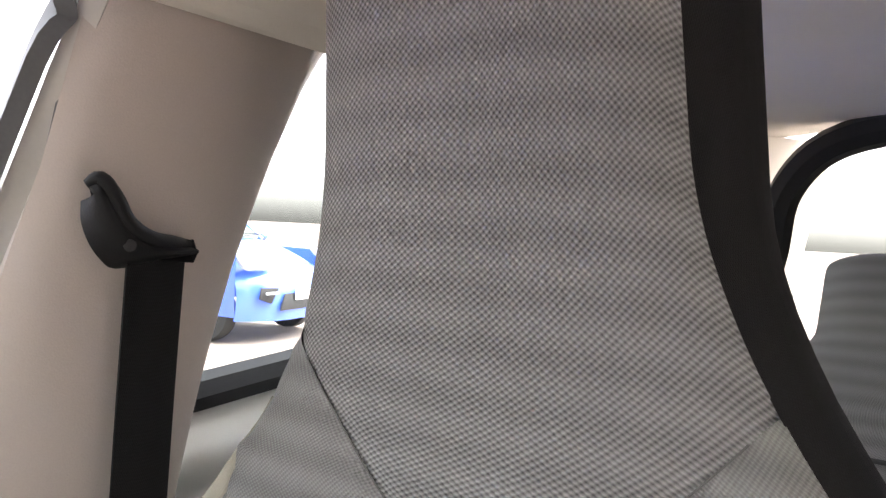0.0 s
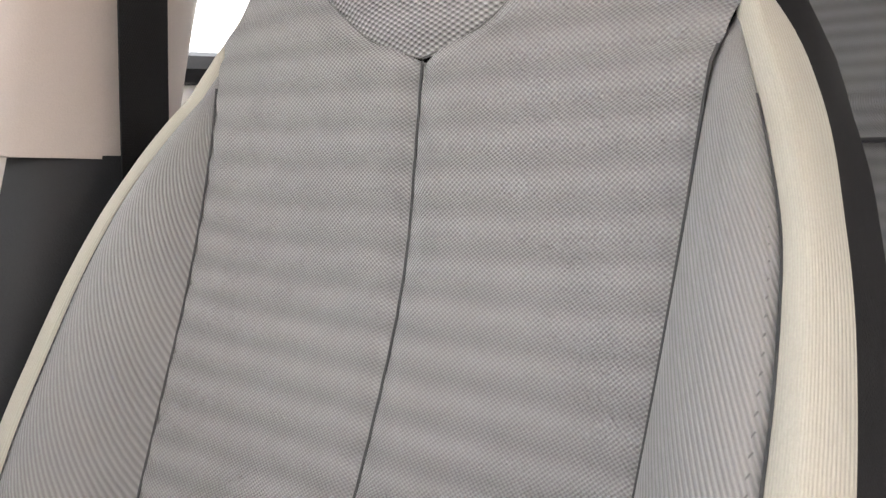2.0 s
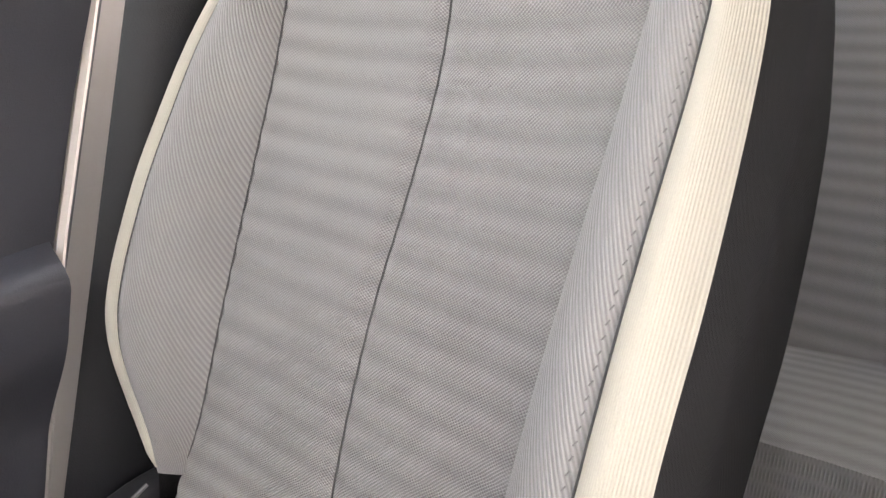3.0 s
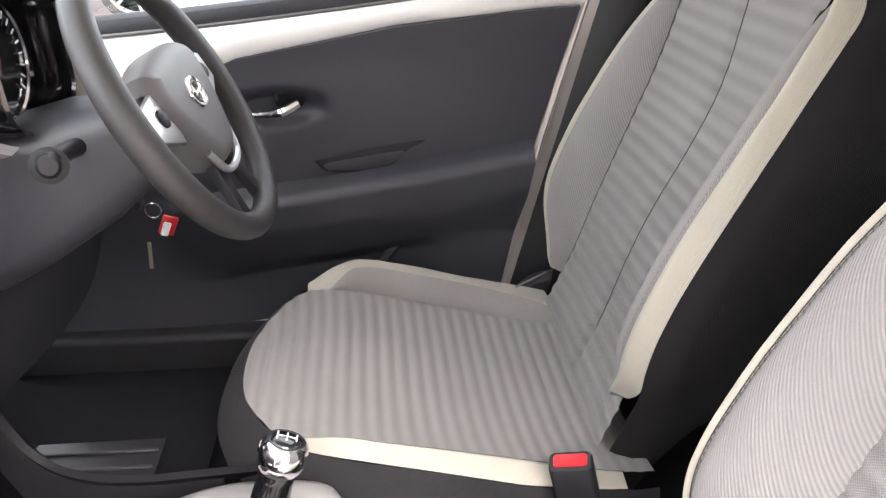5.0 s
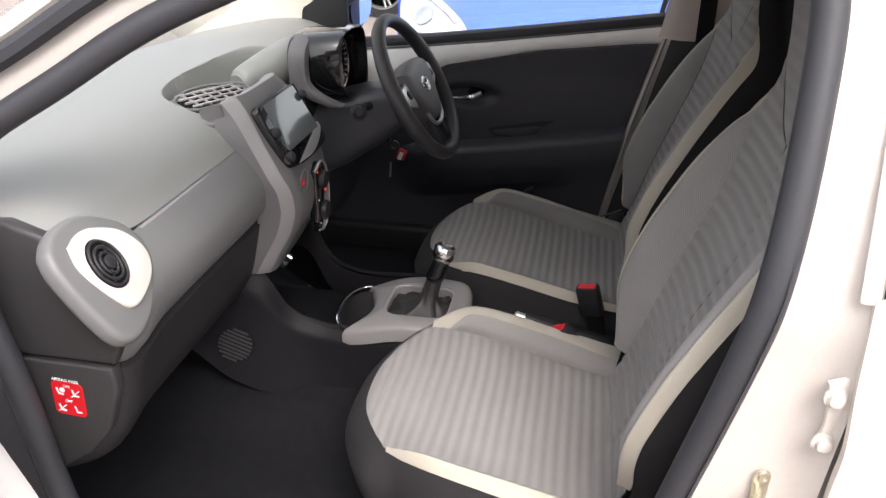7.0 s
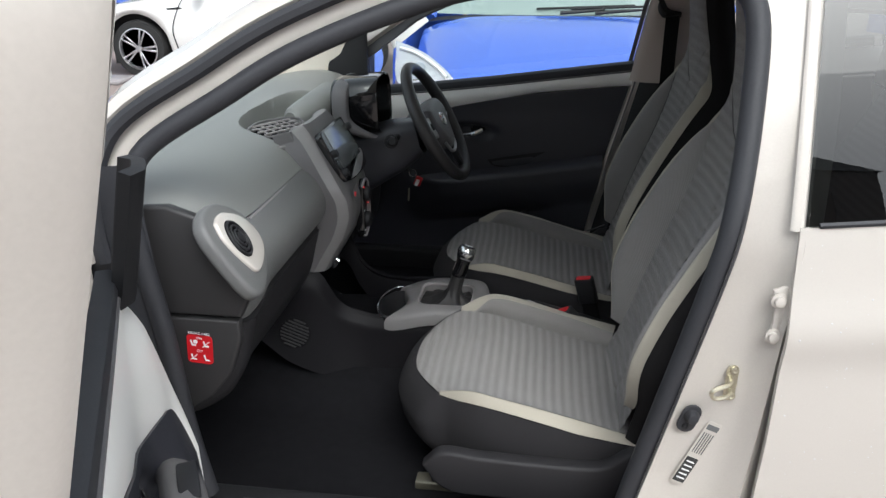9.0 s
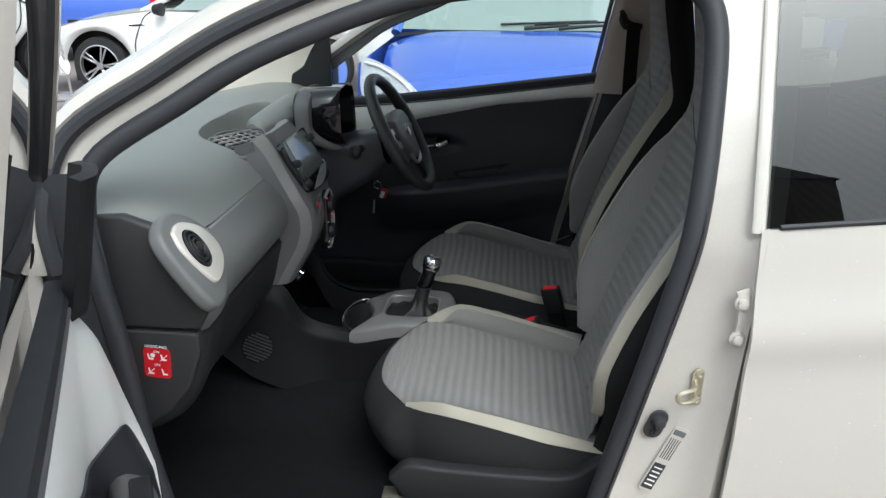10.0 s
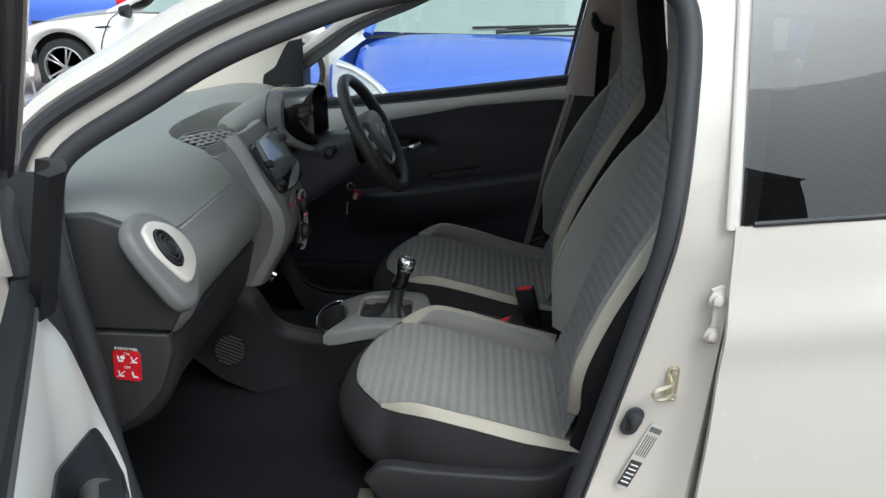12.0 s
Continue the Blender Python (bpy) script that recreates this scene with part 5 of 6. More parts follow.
part("badge", tube([wm @ Vector((0.026 * math.cos(a), 0.018 * math.sin(a), 0.021)) for a in [2 * math.pi * k / 30 for k in range(30)]], 0.0028, 6, closed=True), CHROME, hub, "chrome oval badge")
part("badge_bar", tube([wm @ Vector((0.010 * math.cos(a), 0.016 * math.sin(a), 0.0215)) for a in [2 * math.pi * k / 20 for k in range(20)]], 0.0022, 6, closed=True), CHROME, hub)
part("badge_bar", tube([wm @ Vector((0.020 * math.cos(a), 0.006 + 0.007 * math.sin(a), 0.0215)) for a in [2 * math.pi * k / 20 for k in range(20)]], 0.0022, 6, closed=True), CHROME, hub)
for sg in (-1, 1):
    part("spoke", slab([(sg * x, y) for x, y in ((0.075, 0.038), (0.168, 0.030), (0.170, -0.018), (0.075, -0.028))][::sg], 0.022, wm @ Matrix.Translation((0, 0, 0.002)), 0.006, 3), DARKPL, wheel, "black spoke")
    part("spoke_insert", slab([(sg * x, y) for x, y in ((0.098, 0.034), (0.146, 0.028), (0.150, -0.012), (0.092, -0.034), (0.086, -0.020))][::sg], 0.010, wm @ Matrix.Translation((0, 0, 0.008)), 0.004, 2), SILVER, wheel, "silver switch panel")
    part("switch_pad", lathe([(0.011, 0), (0.011, 0.003), (0.007, 0.005), (0.002, 0.005)], wm @ Matrix.Translation((sg * 0.115, 0.006, 0.008)), 18), DARKPL, wheel)
    part("lower_spoke", slab([(sg * x, y) for x, y in ((0.022, -0.070), (0.040, -0.062), (0.062, -0.158), (0.036, -0.166))][::sg], 0.014, wm @ Matrix.Translation((0, 0, 0.0)), 0.004, 2), DARKPL, wheel)
part("lower_insert", tube([wm @ Vector((x, y, 0.008)) for x, y in ((-0.062, -0.060), (-0.040, -0.092), (0.0, -0.100), (0.040, -0.092), (0.062, -0.060))], 0.005, 8, 20), SILVER, wheel, "silver lower spoke edge")
column = thing("steering_column", "black plastic steering column shroud with stalks", "steering column", at=(-0.28, 0.302, 0.82))
part("shroud", loft([pod_ring(-0.175, 0.302, 0.918, 0.055, 0.048, 0.4), pod_ring(-0.24, 0.302, 0.890, 0.072, 0.070, 0.4), pod_ring(-0.34, 0.302, 0.845, 0.085, 0.085, 0.4), pod_ring(-0.42, 0.302, 0.81, 0.09, 0.09, 0.4)]), DOORPL, column, "black column shroud")
part("wiper_stalk", tube([(-0.235, 0.24, 0.925), (-0.235, 0.18, 0.935), (-0.234, 0.145, 0.939)], [0.011, 0.010, 0.011], 10, 8), DARKPL, column)
part("stalk_knob", lathe([(0.020, -0.020), (0.020, -0.012), (0.0125, -0.010), (0.0125, 0.006), (0.009, 0.010), (0.003, 0.0105)], axes((-0.232, 0.146, 0.935), (0.35, -0.9, 0.25), (1, 0, 0)), 24), DARKPL, column, "ribbed stalk end")
part("light_stalk", tube([(-0.235, 0.36, 0.925), (-0.235, 0.43, 0.935), (-0.232, 0.48, 0.939)], 0.010, 10, 8), DARKPL, column)
key = thing("car_key", "car key with red and white fob in the ignition", "key", at=(-0.235, 0.42, 0.80))
part("key_head", box((-0.248, 0.425, 0.765), (-0.240, 0.455, 0.80), 0.003), DARKPL, key)
part("key_ring", tube([(-0.23 + 0.012 * math.cos(a), 0.452, 0.752 + 0.012 * math.sin(a)) for a in [2 * math.pi * k / 18 for k in range(18)]], 0.0012, 6, closed=True), CHROME, key)
part("fob", box((-0.012, -0.003, -0.016), (0.012, 0.003, 0.016), 0.003, 2, pose(-0.214, 0.462, 0.722, 0, 24, 20)), RED, key, "red and white fob")
part("fob_stripe", box((-0.011, -0.0036, -0.015), (0.001, 0.0036, 0.008), 0.002, 1, pose(-0.212, 0.461, 0.719, 0, 24, 20)), WHITEINK, key)
part("key_blade", box((-0.003, -0.001, -0.028), (0.003, 0.001, 0.018), 0.001, 1, pose(-0.243, 0.445, 0.685, 0, 4, 0)), ZINC, key, "hanging brass key blade")

# ---- centre console ----
console = thing("centre_console", "grey plastic centre console with cup holder and gear gate", "console", at=(-0.15, 0, 0.34))
CONTOP = eased([-0.60, -0.45, -0.39, -0.362, -0.35, -0.33, -0.30, -0.25, -0.19, -0.10, 0.0, 0.10, 0.30], [0.69, 0.675, 0.665, 0.640, 0.600, 0.566, 0.543, 0.528, 0.524, 0.530, 0.534, 0.505, 0.46], 0.012)
CONLOW = curve1([-0.62, -0.54, -0.46, -0.37, -0.26, -0.18, 0.6], [0.54, 0.50, 0.430, 0.382, 0.366, 0.360, 0.36])


def console_side(sy):
    def f(u, v):
        x = -0.62 + 0.72 * u
        t = CONTOP(x)
        y = 0.150 + 0.040 * step(-0.25, -0.45, x) * (1 - 0.3 * v) + 0.045 * (1 - v) ** 1.5
        return Vector((x, sy * (y - 0.020 * step(0.80, 1.0, v)), CONLOW(x) + (t - CONLOW(x)) * v))
    return f


def console_lip(sy):
    """Rounded inner rim of the side, running down into the tray."""
    def f(u, v):
        x = -0.50 + 0.40 * u
        y = 0.130 - 0.022 * v + 0.026 * step(-0.25, -0.45, x)
        return Vector((x, sy * y, CONTOP(x) - 0.004 - 0.085 * v ** 1.5))
    return f


for sy in (-1, 1):
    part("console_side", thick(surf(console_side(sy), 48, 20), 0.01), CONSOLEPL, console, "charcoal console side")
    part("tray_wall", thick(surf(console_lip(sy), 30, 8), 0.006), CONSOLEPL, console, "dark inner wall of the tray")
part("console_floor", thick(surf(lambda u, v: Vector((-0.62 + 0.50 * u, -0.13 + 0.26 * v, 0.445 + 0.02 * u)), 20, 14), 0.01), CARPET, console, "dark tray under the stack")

GATE = Vector((-0.050, -0.040, 0.548))
plate_front = [(-0.205, -0.152), (-0.188, -0.128), (-0.168, -0.095), (-0.160, -0.060), (-0.164, -0.020), (-0.180, 0.020), (-0.196, 0.050)]
plate_out = spline(plate_front + [(-0.14, 0.075), (-0.05, 0.078), (0.03, 0.070), (0.060, 0.030), (0.066, -0.04), (0.060, -0.11), (0.03, -0.146), (-0.05, -0.158), (-0.14, -0.160), (-0.205, -0.152)], 96)


def plate(u, v):
    """Satin surround: from its outer edge up over a soft shoulder and into the square opening of the gaiter."""
    k = round(u * 96) % 96
    ox, oy = plate_out[k]
    a = math.atan2(oy - GATE.y, ox - GATE.x)
    cs, sn = math.cos(a), math.sin(a)
    q = (abs(cs) ** 5 + abs(sn) ** 5) ** -0.2
    ix, iy = GATE.x + 0.073 * q * cs, GATE.y + 0.070 * q * sn
    t = [0.0, 0.0, 0.06, 0.25, 0.55, 0.85, 0.97, 1.0, 1.0][round(v * 8)]
    h = [-0.035, -0.008, -0.001, 0.004, 0.006, 0.008, 0.007, 0.001, -0.022][round(v * 8)]
    base = 0.524 + 0.030 * step(-0.22, -0.06, ox)
    return Vector((ox + (ix - ox) * t, oy + (iy - oy) * t, base + (0.550 - base) * t + h))


part("gear_plate", surf(plate, 96, 8, closed_u=True), BORDERTRIM, console, "satin grey gear lever surround")
part("gate_ring", tube([Vector(plate(k / 96, 0.86)) + Vector((0, 0, 0.0005)) for k in range(0, 96, 2)], 0.0032, 8, closed=True), GREYTRIM, console)
cup = Vector((-0.188, -0.056, 0.526))
part("cup_holder", lathe([(0.050, -0.085), (0.056, -0.012), (0.060, -0.002), (0.056, 0.0), (0.047, -0.080), (0.002, -0.081)], Matrix.Translation(cup) @ Matrix.Diagonal((0.82, 1.45, 1, 1)), 36), DARKPL, console, "black cup holder well")
part("cup_rim", tube([cup + Vector((0.052 * math.cos(a), 0.090 * math.sin(a), 0.001 + 0.008 * math.sin(a))) for a in [radians(88 + 170 * k / 30) for k in range(31)]], 0.0024, 8), CHROME, console, "chrome cup holder edge")
part("console_rear", thick(surf(lambda u, v: Vector((0.06 + 0.55 * u, -0.11 + 0.22 * v, 0.50 - 0.06 * u - 0.03 * abs(2 * v - 1) ** 4)), 16, 12), 0.01), DARKPL, console, "dark console between the seats")
# speaker grille in the console side
su, sv = 0.257, 0.32
sp = [console_side(-1)(a, b) for a, b in ((su, sv), (su + 0.03, sv), (su, sv + 0.08))]
sn = (sp[1] - sp[0]).cross(sp[2] - sp[0])
sn = sn if sn.y < 0 else -sn
spk = axes(sp[0] + sn.normalized() * 0.001, sn, (1, 0, 0)) @ Matrix.Rotation(radians(-22), 4, "Z")
grl = part("speaker_grille", slab(disc(0.042, 30), 0.014, spk @ Matrix.Translation((0, 0, 0.003)), 0.001), CARPET, console, "round slotted speaker grille")
for k in range(9):
    y = -0.034 + 0.0085 * k
    h = math.sqrt(0.038 ** 2 - y * y)
    for a, b in ((-h, h),):
        part("slot", box((a, y - 0.0020, 0.0025), (b, y + 0.0020, 0.0052), 0, 1, spk), ENDPL, grl, smooth=False)

# ---- driver floor mat ----
matp = thing("floor_mat", "black floor mat with ribbed heel pad", "floor mat", at=(-0.36, 0.34, 0.335))
part("mat_sheet", thick(surf(lambda u, v: Vector((-0.62 + 0.44 * u, 0.20 + 0.38 * v, 0.345 + 0.16 * max(0, 0.30 - u) ** 1.2 + 0.075 * math.exp(-((0.20 + 0.38 * v) / 0.27) ** 6))), 16, 14), 0.006), CARPET, matp, "black carpet mat")
part("heel_pad", box((-0.47, 0.27, 0.346), (-0.26, 0.41, 0.353), 0.003), DARKPL, matp, "rubber heel pad")
for k in range(3):
    part("rib", box((-0.465, 0.295 + 0.04 * k, 0.352), (-0.265, 0.303 + 0.04 * k, 0.357), 0.002, 1), ENDPL, matp)

# ---- gear lever ----
lever = thing("gear_lever", "gear lever with chrome knob and black leather gaiter", "gear lever", at=(-0.03, -0.01, 0.54))
tip, foot_p = Vector((0.0, -0.018, 0.668)), Vector((-0.040, -0.042, 0.545))
lz = (tip - foot_p).normalized()


def gaiter(u, v):
    a = 2 * math.pi * u
    cs, sn = math.cos(a), math.sin(a)
    k = max(0.0, 1 - v / 0.55)
    p = 1 - 0.55 * k ** 0.5
    r = 0.0185 + 0.003 * (1 - v) + 0.050 * k ** 2.2
    fold = 1 + 0.13 * math.sin(5 * a + 4 * v) * k ** 0.5 * min(1, v * 8) + 0.06 * math.sin(9 * a + 7 * v) * min(1, v * 8) * (0.35 + k)
    c = GATE.lerp(foot_p, min(1, v * 3)).lerp(foot_p.lerp(tip, 0.62), max(0, v - 0.12) / 0.88)
    z = -0.016 * (1 - v) + 0.010 * math.sin(3 * a + 1) * k * min(1, v * 6) + 0.004 * math.sin(8 * a + 14 * v) * k
    return c + Vector((r * math.copysign(abs(cs) ** p, cs) * fold, r * math.copysign(abs(sn) ** p, sn) * fold, z))


part("gaiter", surf(gaiter, 72, 40, closed_u=True), GAITER, lever, "folded black leather gaiter")
part("lever_collar", lathe([(0.0185, 0.0), (0.0205, 0.006), (0.0205, 0.020), (0.0190, 0.042), (0.0205, 0.054), (0.0195, 0.056)], axes(foot_p.lerp(tip, 0.50), lz), 28), PIANO, lever, "gloss black collar")
km = axes(tip - lz * 0.014, lz)
knob = part("knob", lathe([(0.0195, 0.0), (0.0235, 0.006), (0.0265, 0.018), (0.0255, 0.030), (0.021, 0.036), (0.0205, 0.0365)], km, 30), CHROME, lever, "chrome knob")
part("knob_cap", lathe([(0.0165, 0.0355), (0.0165, 0.0375), (0.012, 0.0395), (0.002, 0.0405)], km, 26), PIANO, knob, "black shift pattern cap")
for a, b in (((-0.010, -0.007), (-0.010, 0.007)), ((0.0, -0.007), (0.0, 0.007)), ((0.010, -0.005), (0.010, 0.007)), ((-0.010, 0.0), (0.010, 0.0))):
    part("shift_line", tube([km @ Vector((*a, 0.0402)), km @ Vector((*b, 0.0402))], 0.0008, 6), WHITEINK, knob)

# ---- handbrake, buckles, belts ----
brake = thing("handbrake", "black handbrake lever with silver button", "handbrake", at=(0.32, -0.02, 0.46))
part("grip", tube([(0.19, -0.034, 0.534), (0.26, -0.030, 0.512), (0.38, -0.022, 0.475)], [0.014, 0.0165, 0.018], 14, 16), DARKPL, brake, "black grip")
part("release_button", lathe([(0.010, -0.016), (0.010, 0.004), (0.007, 0.008), (0.002, 0.0085)], axes((0.176, -0.035, 0.538), (-0.93, -0.05, 0.33)), 18), SILVER, brake, "silver release button")


def buckle(pos, lean, label, base):
    b = thing("belt_buckle", label, "seat belt buckle", "belt buckles", at=base)
    z = (Vector(pos) - Vector(base)).normalized()
    m = axes(pos, z, (0, 1, 0)) @ Matrix.Rotation(radians(lean), 4, "Z")
    part("buckle_body", slab(rounded(0.052, 0.030, 0.008), 0.078, m, 0.004, 2), DARKPL, b, "black buckle body")
    part("release_button", slab(rounded(0.040, 0.018, 0.004), 0.006, m @ Matrix.Translation((0, 0, 0.0025)), 0.002, 2), RED, b, "red release button")
    part("buckle_strap", slab(rounded(0.044, 0.016, 0.006), 0.16, m @ Matrix.Translation((0, 0, -0.07)), 0.003, 2), BELT, b, "black plastic stalk")
    return b


buckle((0.324, 0.036, 0.592), 75, "upright black belt buckle with red button", (0.375, 0.055, 0.40))
buckle((0.268, -0.083, 0.548), 60, "black belt buckle with red button, leaning forward", (0.375, -0.075, 0.42))

GUIDE_TOP = spline([(0.524, 0.594, 1.288), (0.530, 0.590, 1.292), (0.537, 0.587, 1.282), (0.546, 0.585, 1.266), (0.562, 0.584, 1.256), (0.580, 0.584, 1.253), (0.594, 0.585, 1.252)], 24)
GUIDE_LOW = spline([(0.523, 0.598, 1.278), (0.523, 0.597, 1.266), (0.527, 0.596, 1.254), (0.535, 0.596, 1.243), (0.547, 0.597, 1.236), (0.572, 0.592, 1.241), (0.593, 0.588, 1.245)], 24)
belt_thing = thing("driver_seat_belt", "black seat belt hanging from a loop on the pillar", "seat belt", at=(0.60, 0.63, 0.7))
guide = part("belt_guide", thick(surf(lambda u, v: Vector(GUIDE_TOP[round(u * 24)]).lerp(Vector(GUIDE_LOW[round(u * 24)]), v) - Vector((0, 0.012 * math.sin(math.pi * v), 0)), 24, 8), 0.010), BELTPL, belt_thing, "black plastic belt guide")
part("guide_lip", tube(GUIDE_TOP, [0.003, 0.006, 0.007, 0.006, 0.006, 0.004], 10), BELTPL, guide)
part("guide_bolt", lathe([(0.004, 0.0), (0.004, 0.003), (0.002, 0.0035)], axes((0.546, 0.580, 1.252), (-0.5, -0.85, 0)), 12), DARKPL, guide)
part("webbing", thick(surf(lambda u, v: Vector((0.549 + 0.042 * u + 0.020 * (1 - v) * (1 - v), 0.588 - 0.002 * u + 0.040 * (1 - v) + 0.003 * math.sin(u * 3), 0.62 + 0.632 * v)), 6, 24, lambda u, v: (u * 0.046, v * 0.6)), 0.0015), BELT, belt_thing, "black webbing")
part("belt_anchor", tube([(0.352, 0.546, 0.540), (0.38, 0.556, 0.548), (0.411, 0.562, 0.560)], 0.002, 8), PLASTIC, belt_thing, "dark steel lap anchor bar")

# ---- rear bench ----
bench = thing("rear_bench", "grey cloth rear bench with raised headrests", "rear seat", at=(1.15, 0, 0.35))


def bench_back(yc, hw):
    def f(u, v):
        s = 0.92 * v
        c = 2 * u - 1
        up = step(0.58, 0.76, s)
        w = hw * (1 - 0.44 * up) * (1 - 0.25 * step(0.84, 0.92, s) ** 2)
        n = 0.03 * (1 - c ** 6) + 0.012 * math.sin(s * 5) + flute(s, 0.03, 0.0015) - 0.10 * step(0.87, 0.92, s)
        p = Vector((1.02, yc * (1 - 0.5 * up), 0.58)) + UP * s * 0.86 + OUT * n
        return p + Vector((0, c * w, 0))
    return f


for yc in (-0.30, 0.30):
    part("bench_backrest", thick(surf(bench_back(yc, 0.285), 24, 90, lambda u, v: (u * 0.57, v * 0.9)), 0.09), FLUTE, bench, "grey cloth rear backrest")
    part("bench_seam", tube([Vector((1.02, yc, 0.58)) + UP * 0.50 + OUT * (0.045 + 0.0) + Vector((0, c * 0.27, 0)) for c in np.linspace(-1, 1, 12)], 0.003, 6), THREAD, bench)
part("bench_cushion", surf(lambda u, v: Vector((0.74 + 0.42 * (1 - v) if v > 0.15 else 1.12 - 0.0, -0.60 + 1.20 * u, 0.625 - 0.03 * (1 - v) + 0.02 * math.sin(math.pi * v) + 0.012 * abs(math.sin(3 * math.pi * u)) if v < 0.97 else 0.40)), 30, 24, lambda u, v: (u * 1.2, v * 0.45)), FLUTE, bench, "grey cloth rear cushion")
part("bench_base", box((0.76, -0.60, 0.33), (1.20, 0.60, 0.595), 0.02), DARKPL, bench)
drops = bmesh.new()
rnd = random.Random(5)
for _ in range(240):
    u, v = rnd.random() * 0.75, rnd.random() * 0.85 + 0.12
    c = door_skin(u, v)
    r = 0.0008 + 0.0012 * rnd.random() ** 2
    bmesh.ops.create_icosphere(drops, subdivisions=1, radius=r, matrix=Matrix.Translation(c) @ Matrix.Diagonal((1, 0.6, 1.1, 1)))
tagged(part("water_drops", drops, WATER), "small water drops on the white rear door", "water drops", kind="stuff")
rb = thing("rear_belt_buckle", "black rear belt buckle on the bench", "seat belt buckle", at=(1.01, 0.08, 0.63))
part("buckle_body", box((0.985, 0.060, 0.63), (1.04, 0.095, 0.655), 0.006), DARKPL, rb)
part("release_button", box((1.038, 0.066, 0.635), (1.044, 0.090, 0.651), 0.002), RED, rb)

# ---- fittings on the passenger side middle pillar ----
fy = lambda z: -(0.76 - 0.034)
strk = thing("door_striker", "zinc-plated striker loop bolted on the white pillar", "door striker", at=(0.552, fy(0.74), 0.742))
sm2 = axes((0.538, -0.7335, 0.752), (0.25, -1, 0), (1, 0, 0)) @ Matrix.Diagonal((0.85, 0.85, 0.85, 1))
part("striker_plate", slab(rounded(0.026, 0.082, 0.012), 0.003, sm2 @ Matrix.Translation((0.006, 0, 0.003)), 0.001), ZINC, strk, "oval base plate")
part("striker_loop", tube([sm2 @ Vector(p) for p in ((0.004, 0.014, 0.0), (-0.012, 0.014, 0.030), (-0.044, 0.012, 0.040), (-0.053, 0.003, 0.040), (-0.044, -0.010, 0.040), (-0.012, -0.012, 0.030), (0.004, -0.012, 0.0))], 0.0038, 8, 30), ZINC, strk, "bent steel loop")
for y in (-0.030, 0.030):
    part("bolt", lathe([(0.009, 0.0), (0.009, 0.004), (0.005, 0.005), (0.002, 0.003)], sm2 @ Matrix.Translation((0.008, y, 0.003)), 16), ZINC, strk)
grom = thing("courtesy_switch", "black rubber door switch on the white pillar", "door switch", at=(0.497, fy(0.66), 0.66))
gm2 = axes((0.481, -0.7325, 0.674), (0.1, -1, 0), (1, 0.1, 0)) @ Matrix.Rotation(radians(-20), 4, "Z")
part("switch_boot", slab(rounded(0.034, 0.058, 0.0168), 0.006, gm2 @ Matrix.Translation((0, 0, 0.006)), 0.003, 3), RUBBER, grom, "oval rubber base")
part("switch_plunger", lathe([(0.013, 0.004), (0.013, 0.012), (0.009, 0.020), (0.003, 0.022)], gm2 @ Matrix.Translation((0.0, 0.008, 0)), 20), RUBBER, grom, "rubber plunger")
part("switch_screw", lathe([(0.006, 0.005), (0.006, 0.008), (0.003, 0.009), (0.001, 0.007)], gm2 @ Matrix.Translation((0.0, -0.016, 0)), 14), DARKPL, grom)
plate_l = thing("pillar_sticker", "white and black data sticker on the painted pillar", "sticker", at=(0.512, fy(0.57), 0.575))
pm = axes((0.502, -0.7320, 0.598), (0.06, -1, 0), (1, 0, 0)) @ Matrix.Rotation(radians(67.5), 4, "Z") @ Matrix.Diagonal((1.38, 1.1, 1, 1))
part("sticker_sheet", slab(rounded(0.105, 0.024, 0.002), 0.0006, pm @ Matrix.Translation((0, 0, 0.0016))), INPAINT, plate_l, smooth=False)
part("dark_patch", slab(rounded(0.042, 0.020, 0.001, 5, -0.028), 0.0006, pm @ Matrix.Translation((0, 0, 0.0024))), BLACKINK, plate_l, smooth=False)
part("dark_patch", slab(rounded(0.008, 0.020, 0.001, 5, 0.044), 0.0006, pm @ Matrix.Translation((0, 0, 0.0024))), SEALGREY, plate_l, smooth=False)
for k in range(5):
    part("print_bar", slab(rounded(0.034, 0.0018, 0.0004, 3, 0.018, -0.008 + 0.004 * k), 0.0004, pm @ Matrix.Translation((0, 0, 0.0024))), SEALGREY, plate_l, smooth=False)
    part("print_bar", slab(rounded(0.0022, 0.014, 0.0004, 3, -0.042 + 0.007 * k), 0.0004, pm @ Matrix.Translation((0, 0, 0.0032))), WHITEINK, plate_l, smooth=False)
hng = thing("rear_door_hinge", "white painted bolted hinge of the rear door", "hinge", at=(0.598, -0.75, 0.91))
part("hinge_leaf", slab([tuple(p) for p in spline([(-0.012, 0.052), (0.016, 0.056), (0.018, 0.0), (0.016, -0.056), (-0.014, -0.050), (-0.004, -0.02), (-0.006, 0.02), (-0.012, 0.052)], 30)][:-1], 0.008, axes((0.590, -0.758, 0.896), (0.1, -1, 0), (1, 0, 0)) @ Matrix.Diagonal((0.85, 0.9, 1, 1)), 0.003, 2), INPAINT, hng, "painted hinge leaf")
for z in (0.926, 0.862):
    part("hinge_bolt", lathe([(0.013, 0.0), (0.013, 0.003), (0.0085, 0.004), (0.0085, 0.010), (0.004, 0.011)], axes((0.589, -0.759, z), (0.1, -1, 0)), 12), INPAINT, hng, "painted bolt")
part("door_bung", lathe([(0.012, 0.0), (0.012, 0.004), (0.004, 0.005)], axes((0.594, -0.745, 0.752), (0, -1, 0)), 16), RUBBER, body, "black rubber bung")


